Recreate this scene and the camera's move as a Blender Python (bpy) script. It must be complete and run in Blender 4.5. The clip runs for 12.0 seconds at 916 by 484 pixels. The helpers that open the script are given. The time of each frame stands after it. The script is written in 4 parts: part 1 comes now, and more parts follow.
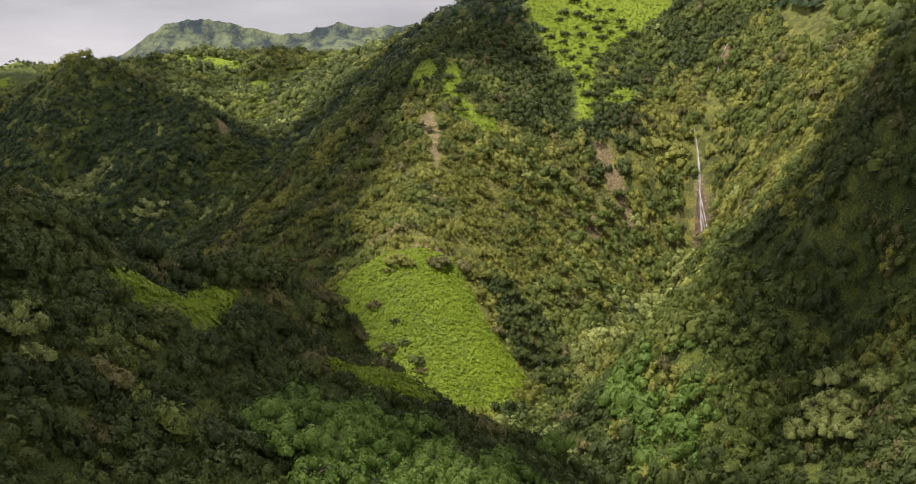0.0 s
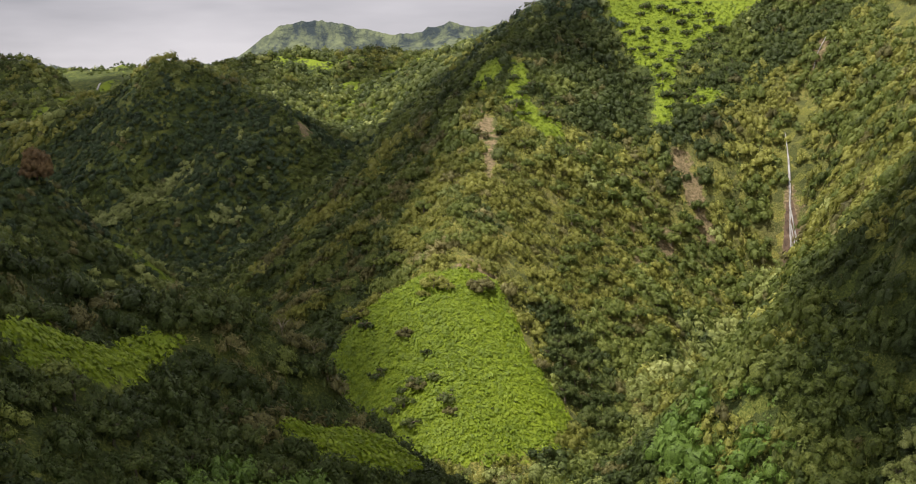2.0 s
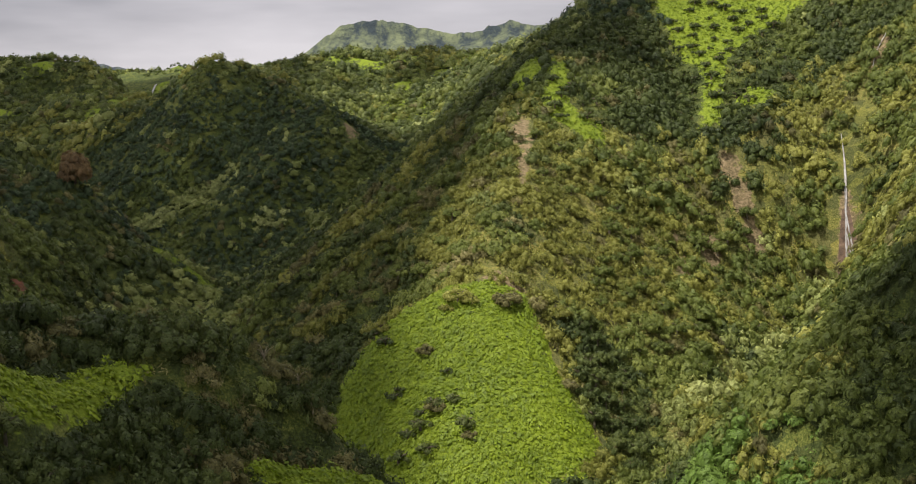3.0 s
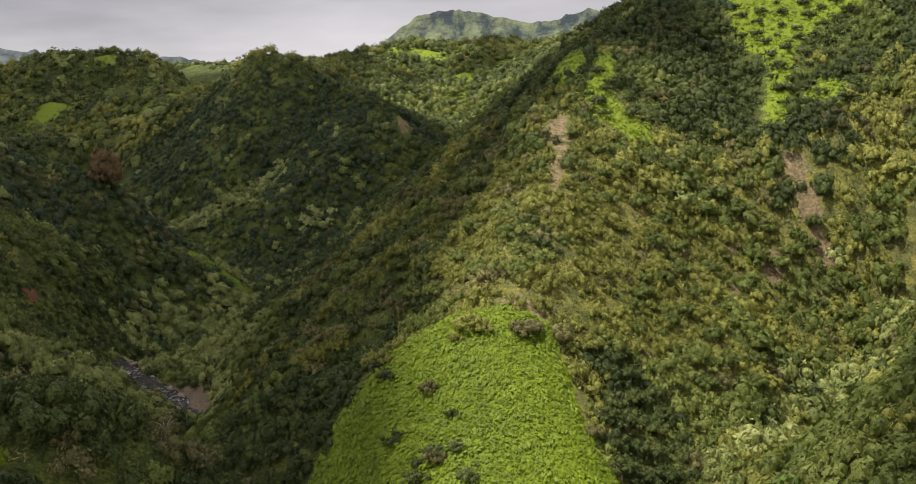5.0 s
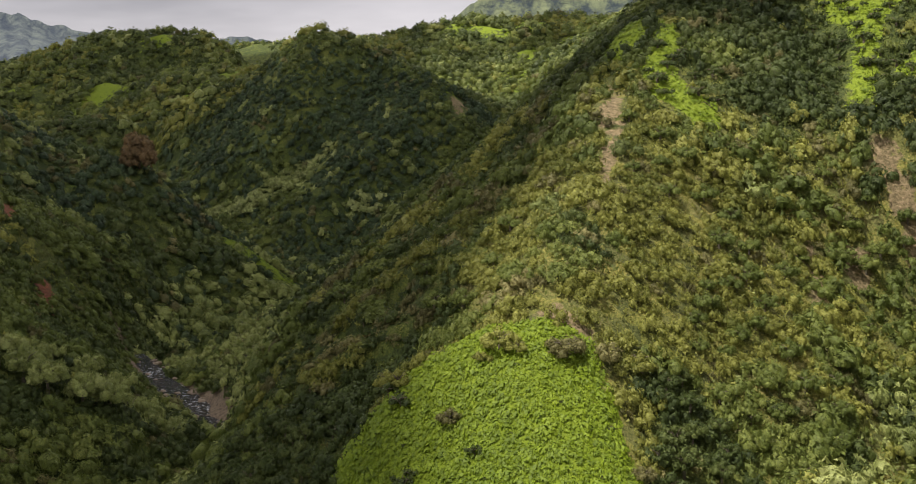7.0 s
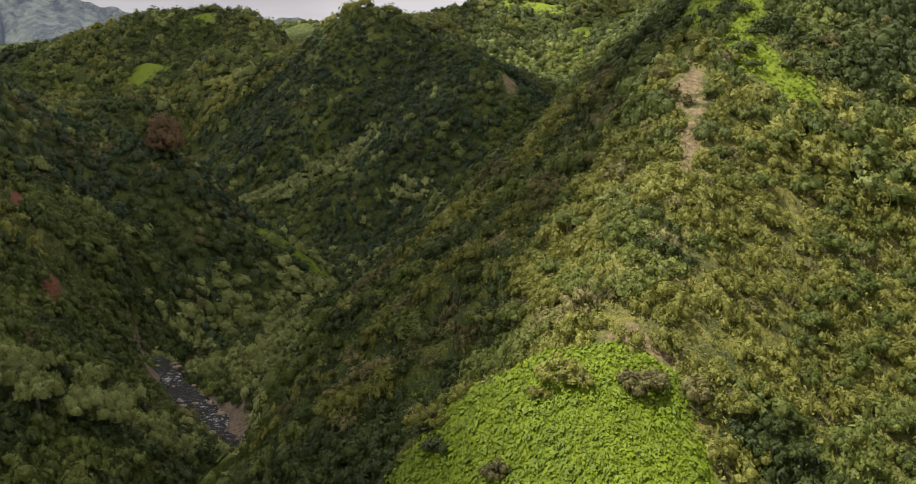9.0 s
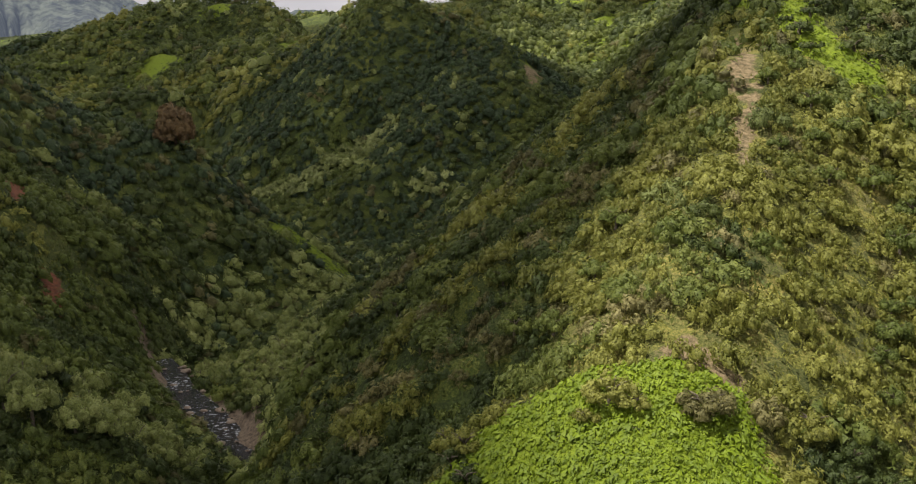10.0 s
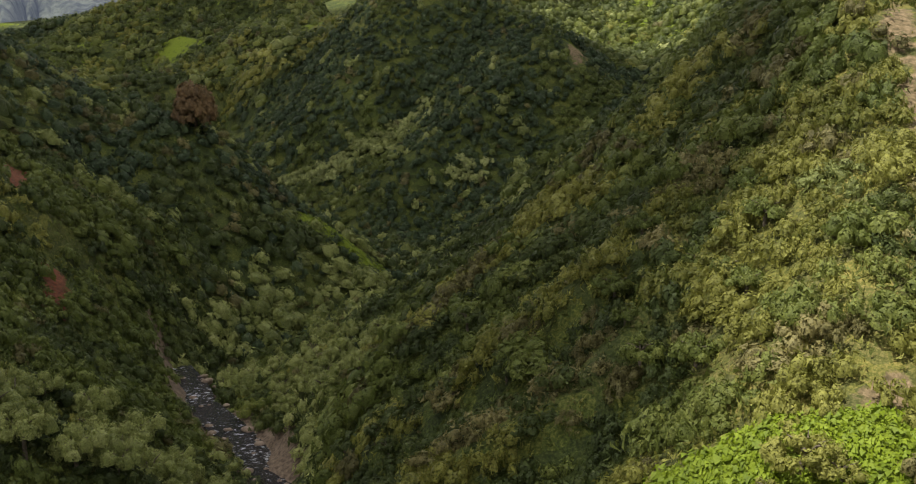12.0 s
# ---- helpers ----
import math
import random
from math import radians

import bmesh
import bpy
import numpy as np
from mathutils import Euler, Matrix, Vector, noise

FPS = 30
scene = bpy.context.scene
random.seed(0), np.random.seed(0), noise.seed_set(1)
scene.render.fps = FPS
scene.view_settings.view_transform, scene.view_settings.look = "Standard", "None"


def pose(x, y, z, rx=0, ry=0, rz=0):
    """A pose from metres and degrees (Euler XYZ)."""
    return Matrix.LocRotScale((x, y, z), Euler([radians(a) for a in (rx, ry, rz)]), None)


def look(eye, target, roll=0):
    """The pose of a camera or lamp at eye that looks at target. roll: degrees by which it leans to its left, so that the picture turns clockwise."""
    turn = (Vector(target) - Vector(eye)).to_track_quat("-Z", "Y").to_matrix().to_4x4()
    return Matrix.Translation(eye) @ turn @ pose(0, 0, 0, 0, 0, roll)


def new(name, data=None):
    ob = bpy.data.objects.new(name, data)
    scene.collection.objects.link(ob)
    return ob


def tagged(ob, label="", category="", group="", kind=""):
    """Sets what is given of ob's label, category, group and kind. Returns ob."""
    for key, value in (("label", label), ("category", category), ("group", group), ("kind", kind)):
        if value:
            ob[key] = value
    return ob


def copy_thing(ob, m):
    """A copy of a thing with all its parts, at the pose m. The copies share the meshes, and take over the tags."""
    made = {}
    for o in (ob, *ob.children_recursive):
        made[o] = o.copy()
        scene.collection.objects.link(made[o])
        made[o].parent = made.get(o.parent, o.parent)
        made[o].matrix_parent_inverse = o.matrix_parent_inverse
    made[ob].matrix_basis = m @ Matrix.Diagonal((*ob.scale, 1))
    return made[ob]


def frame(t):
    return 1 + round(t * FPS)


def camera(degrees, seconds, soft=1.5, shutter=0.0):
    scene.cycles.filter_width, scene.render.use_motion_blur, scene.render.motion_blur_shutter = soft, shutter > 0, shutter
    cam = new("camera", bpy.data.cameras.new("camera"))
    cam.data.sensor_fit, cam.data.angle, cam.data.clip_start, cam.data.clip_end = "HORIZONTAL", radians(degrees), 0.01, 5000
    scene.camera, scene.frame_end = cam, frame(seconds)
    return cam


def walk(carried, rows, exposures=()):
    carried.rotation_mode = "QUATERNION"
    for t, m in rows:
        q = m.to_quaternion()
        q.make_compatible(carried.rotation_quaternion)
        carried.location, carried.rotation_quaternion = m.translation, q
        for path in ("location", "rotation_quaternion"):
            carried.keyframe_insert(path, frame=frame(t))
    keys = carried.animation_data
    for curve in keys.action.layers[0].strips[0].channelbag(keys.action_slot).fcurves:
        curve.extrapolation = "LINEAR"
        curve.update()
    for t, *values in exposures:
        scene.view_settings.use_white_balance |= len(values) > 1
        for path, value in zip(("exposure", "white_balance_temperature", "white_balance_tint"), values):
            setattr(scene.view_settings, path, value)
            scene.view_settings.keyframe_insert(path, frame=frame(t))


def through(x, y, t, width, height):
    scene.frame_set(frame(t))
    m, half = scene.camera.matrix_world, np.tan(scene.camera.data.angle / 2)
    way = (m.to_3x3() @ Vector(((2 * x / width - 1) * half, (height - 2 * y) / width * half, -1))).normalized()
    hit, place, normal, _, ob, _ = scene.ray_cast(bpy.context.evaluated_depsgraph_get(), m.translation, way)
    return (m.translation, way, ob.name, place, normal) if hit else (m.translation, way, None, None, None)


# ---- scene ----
cam = camera(43.4, 12.0, soft=1.0)
METRES, EYE, TILT, LEAN, TURN = 200.0, 100.0, -6.0, 0.0, 0.0
ROWS = [
    (0.0, 0.0, 0.0, 0.0, -0.0, 0.0, 0.0),
    (0.5, 0.0189, 0.0325, 0.0048, 1.2, -0.0, -0.06),
    (1.0, 0.0401, 0.0714, 0.011, 2.74, -0.02, -0.13),
    (1.5, 0.0569, 0.1045, 0.0168, 4.07, -0.04, -0.23),
    (2.0, 0.0753, 0.1443, 0.0233, 5.71, -0.07, -0.31),
    (2.5, 0.0901, 0.1779, 0.0288, 7.12, -0.1, -0.37),
    (3.0, 0.105, 0.2189, 0.036, 8.81, -0.15, -0.42),
    (5.0, 0.1404, 0.3762, 0.062, 12.78, -0.69, -0.5),
    (5.5, 0.1431, 0.4124, 0.0667, 13.7, -0.96, -0.51),
    (6.0, 0.1436, 0.4564, 0.0713, 14.77, -1.28, -0.56),
    (6.5, 0.1416, 0.4933, 0.075, 15.56, -1.53, -0.58),
    (8.5, 0.1061, 0.6533, 0.0868, 18.17, -2.46, -0.68),
    (9.0, 0.0897, 0.6957, 0.0875, 18.8, -2.68, -0.72),
    (9.5, 0.0735, 0.7314, 0.088, 19.18, -2.84, -0.73),
    (10.0, 0.0521, 0.7729, 0.0881, 19.58, -3.03, -0.75),
    (10.5, 0.0319, 0.8075, 0.0877, 19.79, -3.15, -0.79),
    (11.0, 0.0064, 0.8477, 0.0867, 20.05, -3.31, -0.83),
    (11.5, -0.017, 0.8807, 0.0853, 20.24, -3.43, -0.86),
    (12.0, -0.0459, 0.9196, 0.0832, 20.49, -3.56, -0.92),
]
walk(cam, [(t, pose(0, 0, EYE, TILT, LEAN, TURN) @ pose(METRES * x, METRES * y, METRES * z, 90 + pitch, roll, yaw)) for t, x, y, z, yaw, pitch, roll in ROWS])


# ---- light ----
scene.view_settings.exposure = 0.37
SUN_TO = Vector((-0.3, -0.2, 0.93)).normalized()

world = bpy.data.worlds.new("sky")
scene.world = world
world.use_nodes = True
wt = world.node_tree
wt.nodes.clear()
w_out = wt.nodes.new("ShaderNodeOutputWorld")
w_bg = wt.nodes.new("ShaderNodeBackground")
w_sky = wt.nodes.new("ShaderNodeTexSky")
w_sky.sky_type, w_sky.sun_disc = "NISHITA", False
w_sky.sun_elevation = math.asin(SUN_TO.z)
w_sky.sun_rotation = math.atan2(SUN_TO.x, SUN_TO.y)
w_geo = wt.nodes.new("ShaderNodeTexCoord")
w_map = wt.nodes.new("ShaderNodeMapping")
w_map.inputs["Scale"].default_value = (1.0, 1.0, 5.0)
w_noise = wt.nodes.new("ShaderNodeTexNoise")
w_noise.inputs["Scale"].default_value, w_noise.inputs["Detail"].default_value = 2.6, 5
w_ramp = wt.nodes.new("ShaderNodeValToRGB")
w_ramp.color_ramp.elements[0].position, w_ramp.color_ramp.elements[0].color = 0.36, (2.9, 2.76, 3.0, 1)
w_ramp.color_ramp.elements[1].position, w_ramp.color_ramp.elements[1].color = 0.64, (5.3, 5.0, 5.25, 1)
w_mix = wt.nodes.new("ShaderNodeMixRGB")
w_mix.inputs[0].default_value = 0.93
wt.links.new(w_geo.outputs["Generated"], w_map.inputs[0])
wt.links.new(w_map.outputs[0], w_noise.inputs["Vector"])
wt.links.new(w_noise.outputs["Fac"], w_ramp.inputs[0])
wt.links.new(w_sky.outputs[0], w_mix.inputs[1])
wt.links.new(w_ramp.outputs[0], w_mix.inputs[2])
w_up = wt.nodes.new("ShaderNodeSeparateXYZ")
w_gain = wt.nodes.new("ShaderNodeMapRange")
w_gain.inputs["From Min"].default_value, w_gain.inputs["From Max"].default_value = 0.1, 1.0
w_gain.inputs["To Min"].default_value, w_gain.inputs["To Max"].default_value = 1.0, 2.0
w_zenith = wt.nodes.new("ShaderNodeVectorMath")
w_zenith.operation = "SCALE"
wt.links.new(w_geo.outputs["Generated"], w_up.inputs[0])
wt.links.new(w_up.outputs["Z"], w_gain.inputs[0])
wt.links.new(w_mix.outputs[0], w_zenith.inputs[0])
wt.links.new(w_gain.outputs[0], w_zenith.inputs["Scale"])
wt.links.new(w_zenith.outputs[0], w_bg.inputs[0])
wt.links.new(w_bg.outputs[0], w_out.inputs[0])
w_bg.inputs[1].default_value = 0.11

sun = new("sun", bpy.data.lights.new("sun", "SUN"))
sun.data.energy, sun.data.angle, sun.data.color = 5.0, radians(0.6), (1.0, 0.94, 0.82)
sun.matrix_world = look((0, 0, 400), Vector((0, 0, 400)) - SUN_TO)


# ---- materials ----
def material(name, roughness=0.8):
    m = bpy.data.materials.new(name)
    m.use_nodes = True
    b = m.node_tree.nodes["Principled BSDF"]
    b.inputs["Roughness"].default_value = roughness
    b.inputs["Specular IOR Level"].default_value = 0.25
    return m, m.node_tree, b


def node(nt, kind, **values):
    n = nt.nodes.new(kind)
    for key, value in values.items():
        n.inputs[key].default_value = value
    return n


def ramp(nt, source, stops):
    r = nt.nodes.new("ShaderNodeValToRGB")
    e = r.color_ramp.elements
    while len(e) < len(stops):
        e.new(0.5)
    for item, (p, c) in zip(e, stops):
        item.position, item.color = p, (*c, 1)
    nt.links.new(source, r.inputs[0])
    return r.outputs[0]


def noise_at(nt, scale, detail=4, rough=0.55, vector=None):
    n = node(nt, "ShaderNodeTexNoise", Scale=scale, Detail=detail, Roughness=rough)
    if vector is None:
        vector = nt.nodes.new("ShaderNodeNewGeometry").outputs["Position"]
    nt.links.new(vector, n.inputs["Vector"])
    return n.outputs["Fac"]


def mixed(nt, fac, a, b, blend="MIX"):
    m = nt.nodes.new("ShaderNodeMixRGB")
    m.blend_type = blend
    for value, socket in ((fac, m.inputs[0]), (a, m.inputs[1]), (b, m.inputs[2])):
        if isinstance(value, (int, float)):
            socket.default_value = value
        elif isinstance(value, tuple):
            socket.default_value = (*value, 1)
        else:
            nt.links.new(value, socket)
    return m.outputs[0]


def arith(nt, op, a, b):
    m = nt.nodes.new("ShaderNodeMath")
    m.operation = op
    for value, socket in ((a, m.inputs[0]), (b, m.inputs[1])):
        if isinstance(value, (int, float)):
            socket.default_value = value
        else:
            nt.links.new(value, socket)
    return m.outputs[0]


def attribute(nt, name):
    a = nt.nodes.new("ShaderNodeAttribute")
    a.attribute_name = name
    return a.outputs["Fac"]


def bumped(nt, bsdf, height, strength, distance):
    b = node(nt, "ShaderNodeBump", Strength=strength, Distance=distance)
    nt.links.new(height, b.inputs["Height"])
    nt.links.new(b.outputs[0], bsdf.inputs["Normal"])


def leaf_material(name, stops, see_through=0.25, speckle=1.0, patchy=1.0, gaps=0.41):
    """Foliage: each plant takes its own shade of the ramp, each leaf spray strays a little from it and has gaps between its leaves."""
    m, nt, b = material(name, 0.55)
    own = arith(nt, "ADD", attribute(nt, "vary"), arith(nt, "MULTIPLY", arith(nt, "SUBTRACT", nt.nodes.new("ShaderNodeObjectInfo").outputs["Random"], 0.5), 0.5))
    leafy = nt.nodes.new("ShaderNodeNewGeometry").outputs["Random Per Island"]
    wide = noise_at(nt, 0.05, 3)
    v = arith(nt, "ADD", arith(nt, "MULTIPLY", own, 0.6), arith(nt, "MULTIPLY", leafy, 0.24))
    v = arith(nt, "ADD", v, arith(nt, "MULTIPLY", arith(nt, "SUBTRACT", wide, 0.4), 0.7 * patchy))
    grain = noise_at(nt, 4.2, 4, 0.75)
    clump = noise_at(nt, 1.1, 2, 0.5)
    v = arith(nt, "ADD", v, arith(nt, "MULTIPLY", arith(nt, "SUBTRACT", clump, 0.5), 0.5 * patchy))
    speck = ramp(nt, grain, [(0.34, (0.62, 0.64, 0.62)), (0.5, (1.0, 1.0, 1.0)), (0.66, (1.38, 1.35, 1.25))])
    col = mixed(nt, speckle, ramp(nt, v, stops), speck, "MULTIPLY")
    bumped(nt, b, grain, 0.4 * speckle, 0.3)
    nt.links.new(col, b.inputs["Base Color"])
    tr = nt.nodes.new("ShaderNodeBsdfTranslucent")
    nt.links.new(col, tr.inputs["Color"])
    mx = nt.nodes.new("ShaderNodeMixShader")
    mx.inputs[0].default_value = see_through
    nt.links.new(b.outputs[0], mx.inputs[1])
    nt.links.new(tr.outputs[0], mx.inputs[2])
    if not gaps:
        nt.links.new(mx.outputs[0], nt.nodes["Material Output"].inputs["Surface"])
        return m
    leaf = ramp(nt, noise_at(nt, 4.6, 2, 0.6), [(gaps, (0, 0, 0)), (gaps + 0.03, (1, 1, 1))])
    cut = nt.nodes.new("ShaderNodeMixShader")
    nt.links.new(leaf, cut.inputs[0])
    nt.links.new(nt.nodes.new("ShaderNodeBsdfTransparent").outputs[0], cut.inputs[1])
    nt.links.new(mx.outputs[0], cut.inputs[2])
    nt.links.new(cut.outputs[0], nt.nodes["Material Output"].inputs["Surface"])
    return m


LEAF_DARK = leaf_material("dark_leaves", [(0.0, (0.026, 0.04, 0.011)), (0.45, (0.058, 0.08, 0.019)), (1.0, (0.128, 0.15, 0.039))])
# Dark leaves again, with the blue of distance haze put into the colour.
LEAF_HAZE = leaf_material("haze_tinted_dark_leaves", [(0.0, (0.024, 0.042, 0.02)), (0.45, (0.05, 0.078, 0.033)), (1.0, (0.11, 0.145, 0.055))])
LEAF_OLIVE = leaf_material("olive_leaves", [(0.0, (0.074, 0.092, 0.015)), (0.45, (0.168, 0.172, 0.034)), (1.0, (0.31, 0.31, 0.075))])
LEAF_PALE = leaf_material("pale_leaves", [(0.0, (0.09, 0.112, 0.03)), (0.5, (0.215, 0.245, 0.074)), (1.0, (0.44, 0.46, 0.18))])
LEAF_BROWN = leaf_material("brown_leaves", [(0.0, (0.055, 0.053, 0.018)), (0.5, (0.12, 0.112, 0.04)), (1.0, (0.26, 0.232, 0.095))])
LEAF_BRIGHT = leaf_material("bright_leaves", [(0.0, (0.06, 0.105, 0.017)), (0.5, (0.118, 0.187, 0.033)), (1.0, (0.22, 0.3, 0.07))])
LEAF_FERN = leaf_material("fern_fronds", [(0.0, (0.092, 0.136, 0.008)), (0.35, (0.148, 0.208, 0.009)), (1.0, (0.235, 0.305, 0.014))], 0.2, 0.6, 0.5, 0)
LEAF_GREEN = leaf_material("green_leaves", [(0.0, (0.046, 0.066, 0.013)), (0.5, (0.101, 0.128, 0.026)), (1.0, (0.205, 0.23, 0.055))])
LEAF_SILVER = leaf_material("silvery_leaves", [(0.0, (0.15, 0.175, 0.06)), (0.5, (0.33, 0.36, 0.14)), (1.0, (0.58, 0.6, 0.29))])
LEAF_TAN = leaf_material("tan_leaves", [(0.0, (0.085, 0.082, 0.03)), (0.5, (0.17, 0.158, 0.06)), (1.0, (0.3, 0.275, 0.125))])
LEAF_RUST = leaf_material("rusty_leaves", [(0.0, (0.05, 0.037, 0.02)), (0.5, (0.13, 0.088, 0.043)), (1.0, (0.28, 0.18, 0.085))])


def cloud_material():
    m, nt, b = material("cloud", 1.0)
    nt.nodes.remove(b)
    lit, through, gap = nt.nodes.new("ShaderNodeBsdfDiffuse"), nt.nodes.new("ShaderNodeBsdfTranslucent"), nt.nodes.new("ShaderNodeBsdfTransparent")
    lit.inputs["Color"].default_value, through.inputs["Color"].default_value = (0.85, 0.85, 0.88, 1), (0.8, 0.82, 0.86, 1)
    body, edge = nt.nodes.new("ShaderNodeMixShader"), nt.nodes.new("ShaderNodeMixShader")
    body.inputs[0].default_value = 0.34
    nt.links.new(lit.outputs[0], body.inputs[1])
    nt.links.new(through.outputs[0], body.inputs[2])
    nt.links.new(arith(nt, "MULTIPLY", attribute(nt, "thick"), 0.95), edge.inputs[0])
    nt.links.new(gap.outputs[0], edge.inputs[1])
    nt.links.new(body.outputs[0], edge.inputs[2])
    nt.links.new(edge.outputs[0], nt.nodes["Material Output"].inputs["Surface"])
    return m


CLOUD = cloud_material()


def ground_material():
    """Soil and low growth; light ferns, bare earth and shingle where the map attributes say so."""
    m, nt, b = material("hillside", 0.9)
    fine = noise_at(nt, 1.3, 6, 0.65)
    wide = noise_at(nt, 0.06, 4)
    tuft = node(nt, "ShaderNodeTexVoronoi", Scale=0.55)
    nt.links.new(nt.nodes.new("ShaderNodeNewGeometry").outputs["Position"], tuft.inputs["Vector"])
    clump = arith(nt, "SUBTRACT", 1.0, tuft.outputs["Distance"])
    blade = noise_at(nt, 3.0, 4, 0.7)
    mixup = arith(nt, "ADD", arith(nt, "MULTIPLY", blade, 0.7), arith(nt, "MULTIPLY", wide, 0.4))
    low = ramp(nt, mixup, [(0.42, (0.018, 0.03, 0.007)), (0.55, (0.05, 0.068, 0.014)), (0.68, (0.12, 0.13, 0.035))])
    straw = ramp(nt, mixup, [(0.42, (0.045, 0.055, 0.012)), (0.55, (0.11, 0.115, 0.03)), (0.68, (0.22, 0.19, 0.07))])
    low = mixed(nt, attribute(nt, "dry"), low, straw)
    plant = node(nt, "ShaderNodeTexVoronoi", Scale=0.42)
    nt.links.new(nt.nodes.new("ShaderNodeNewGeometry").outputs["Position"], plant.inputs["Vector"])
    grey = nt.nodes.new("ShaderNodeRGBToBW")
    nt.links.new(plant.outputs["Color"], grey.inputs[0])
    low = mixed(nt, 0.7, low, ramp(nt, grey.outputs[0], [(0.2, (0.5, 0.55, 0.6)), (0.5, (0.95, 0.95, 0.9)), (0.75, (1.5, 1.4, 1.1))]), "MULTIPLY")
    fern = ramp(nt, arith(nt, "ADD", arith(nt, "MULTIPLY", fine, 0.6), arith(nt, "MULTIPLY", wide, 0.4)), [(0.32, (0.055, 0.08, 0.007)), (0.44, (0.132, 0.18, 0.011)), (0.7, (0.195, 0.245, 0.022))])
    earth = ramp(nt, fine, [(0.35, (0.085, 0.068, 0.034)), (0.5, (0.165, 0.125, 0.068)), (0.65, (0.27, 0.2, 0.12))])
    edge = arith(nt, "MULTIPLY", arith(nt, "SUBTRACT", noise_at(nt, 0.35, 5, 0.65), 0.5), 2.0)
    fern_at = ramp(nt, arith(nt, "ADD", attribute(nt, "fern"), edge), [(0.52, (0, 0, 0)), (0.64, (1, 1, 1))])
    bare_at = ramp(nt, arith(nt, "ADD", attribute(nt, "bare"), edge), [(0.5, (0, 0, 0)), (0.68, (1, 1, 1))])
    red_at = ramp(nt, arith(nt, "ADD", attribute(nt, "red"), edge), [(0.52, (0, 0, 0)), (0.68, (1, 1, 1))])
    wet_at = ramp(nt, arith(nt, "ADD", attribute(nt, "wet"), edge), [(0.45, (0, 0, 0)), (0.6, (1, 1, 1))])
    clay = ramp(nt, fine, [(0.3, (0.07, 0.03, 0.018)), (0.7, (0.2, 0.07, 0.035))])
    stones = ramp(nt, fine, [(0.35, (0.07, 0.05, 0.035)), (0.65, (0.24, 0.18, 0.13))])
    col = mixed(nt, wet_at, mixed(nt, red_at, mixed(nt, bare_at, mixed(nt, fern_at, low, fern), earth), clay), stones)
    nt.links.new(col, b.inputs["Base Color"])
    bumped(nt, b, arith(nt, "ADD", fine, arith(nt, "MULTIPLY", clump, 0.35)), 0.6, 1.0)
    return m


def rock_material(name, stops, scale=0.8):
    m, nt, b = material(name, 0.85)
    f = noise_at(nt, scale, 7, 0.65)
    nt.links.new(ramp(nt, f, stops), b.inputs["Base Color"])
    bumped(nt, b, noise_at(nt, scale * 2.5, 5), 0.7, 0.3)
    return m


GROUND = ground_material()
BARK = rock_material("bark", [(0.3, (0.06, 0.045, 0.03)), (0.7, (0.2, 0.17, 0.13))], 3.0)
DEAD_WOOD = rock_material("bleached_wood", [(0.3, (0.16, 0.13, 0.09)), (0.7, (0.38, 0.33, 0.25))], 3.0)
ROCK = rock_material("wet_rock", [(0.3, (0.035, 0.024, 0.018)), (0.55, (0.13, 0.085, 0.06)), (0.8, (0.24, 0.17, 0.13))], 0.5)
SHINGLE = rock_material("shingle", [(0.3, (0.12, 0.085, 0.06)), (0.7, (0.34, 0.27, 0.21))], 1.4)


def water_material():
    m, nt, b = material("river_water", 0.2)
    b.inputs["Specular IOR Level"].default_value = 0.22
    pos = nt.nodes.new("ShaderNodeNewGeometry").outputs["Position"]
    f = noise_at(nt, 0.9, 6, 0.7, pos)
    foam = ramp(nt, arith(nt, "ADD", f, arith(nt, "MULTIPLY", attribute(nt, "fast"), 0.2)), [(0.61, (0, 0, 0)), (0.74, (1, 1, 1))])
    nt.links.new(mixed(nt, foam, (0.016, 0.017, 0.02), (0.62, 0.63, 0.68)), b.inputs["Base Color"])
    nt.links.new(mixed(nt, foam, (0.12, 0.12, 0.12), (0.6, 0.6, 0.6)), b.inputs["Roughness"])
    bumped(nt, b, noise_at(nt, 1.6, 5, 0.7, pos), 1.0, 0.6)
    return m


WATER = water_material()


def falling_material():
    """White threads of water over a wet rock face."""
    m, nt, b = material("falling_water", 0.4)
    stretch = node(nt, "ShaderNodeMapping", Scale=(2.6, 0.35, 0.35))
    nt.links.new(nt.nodes.new("ShaderNodeNewGeometry").outputs["Position"], stretch.inputs[0])
    f = noise_at(nt, 1.0, 5, 0.7, stretch.outputs[0])
    nt.links.new(ramp(nt, f, [(0.34, (0.1, 0.08, 0.068)), (0.46, (0.24, 0.22, 0.215)), (0.6, (0.38, 0.37, 0.38))]), b.inputs["Base Color"])
    return m


FALLING = falling_material()


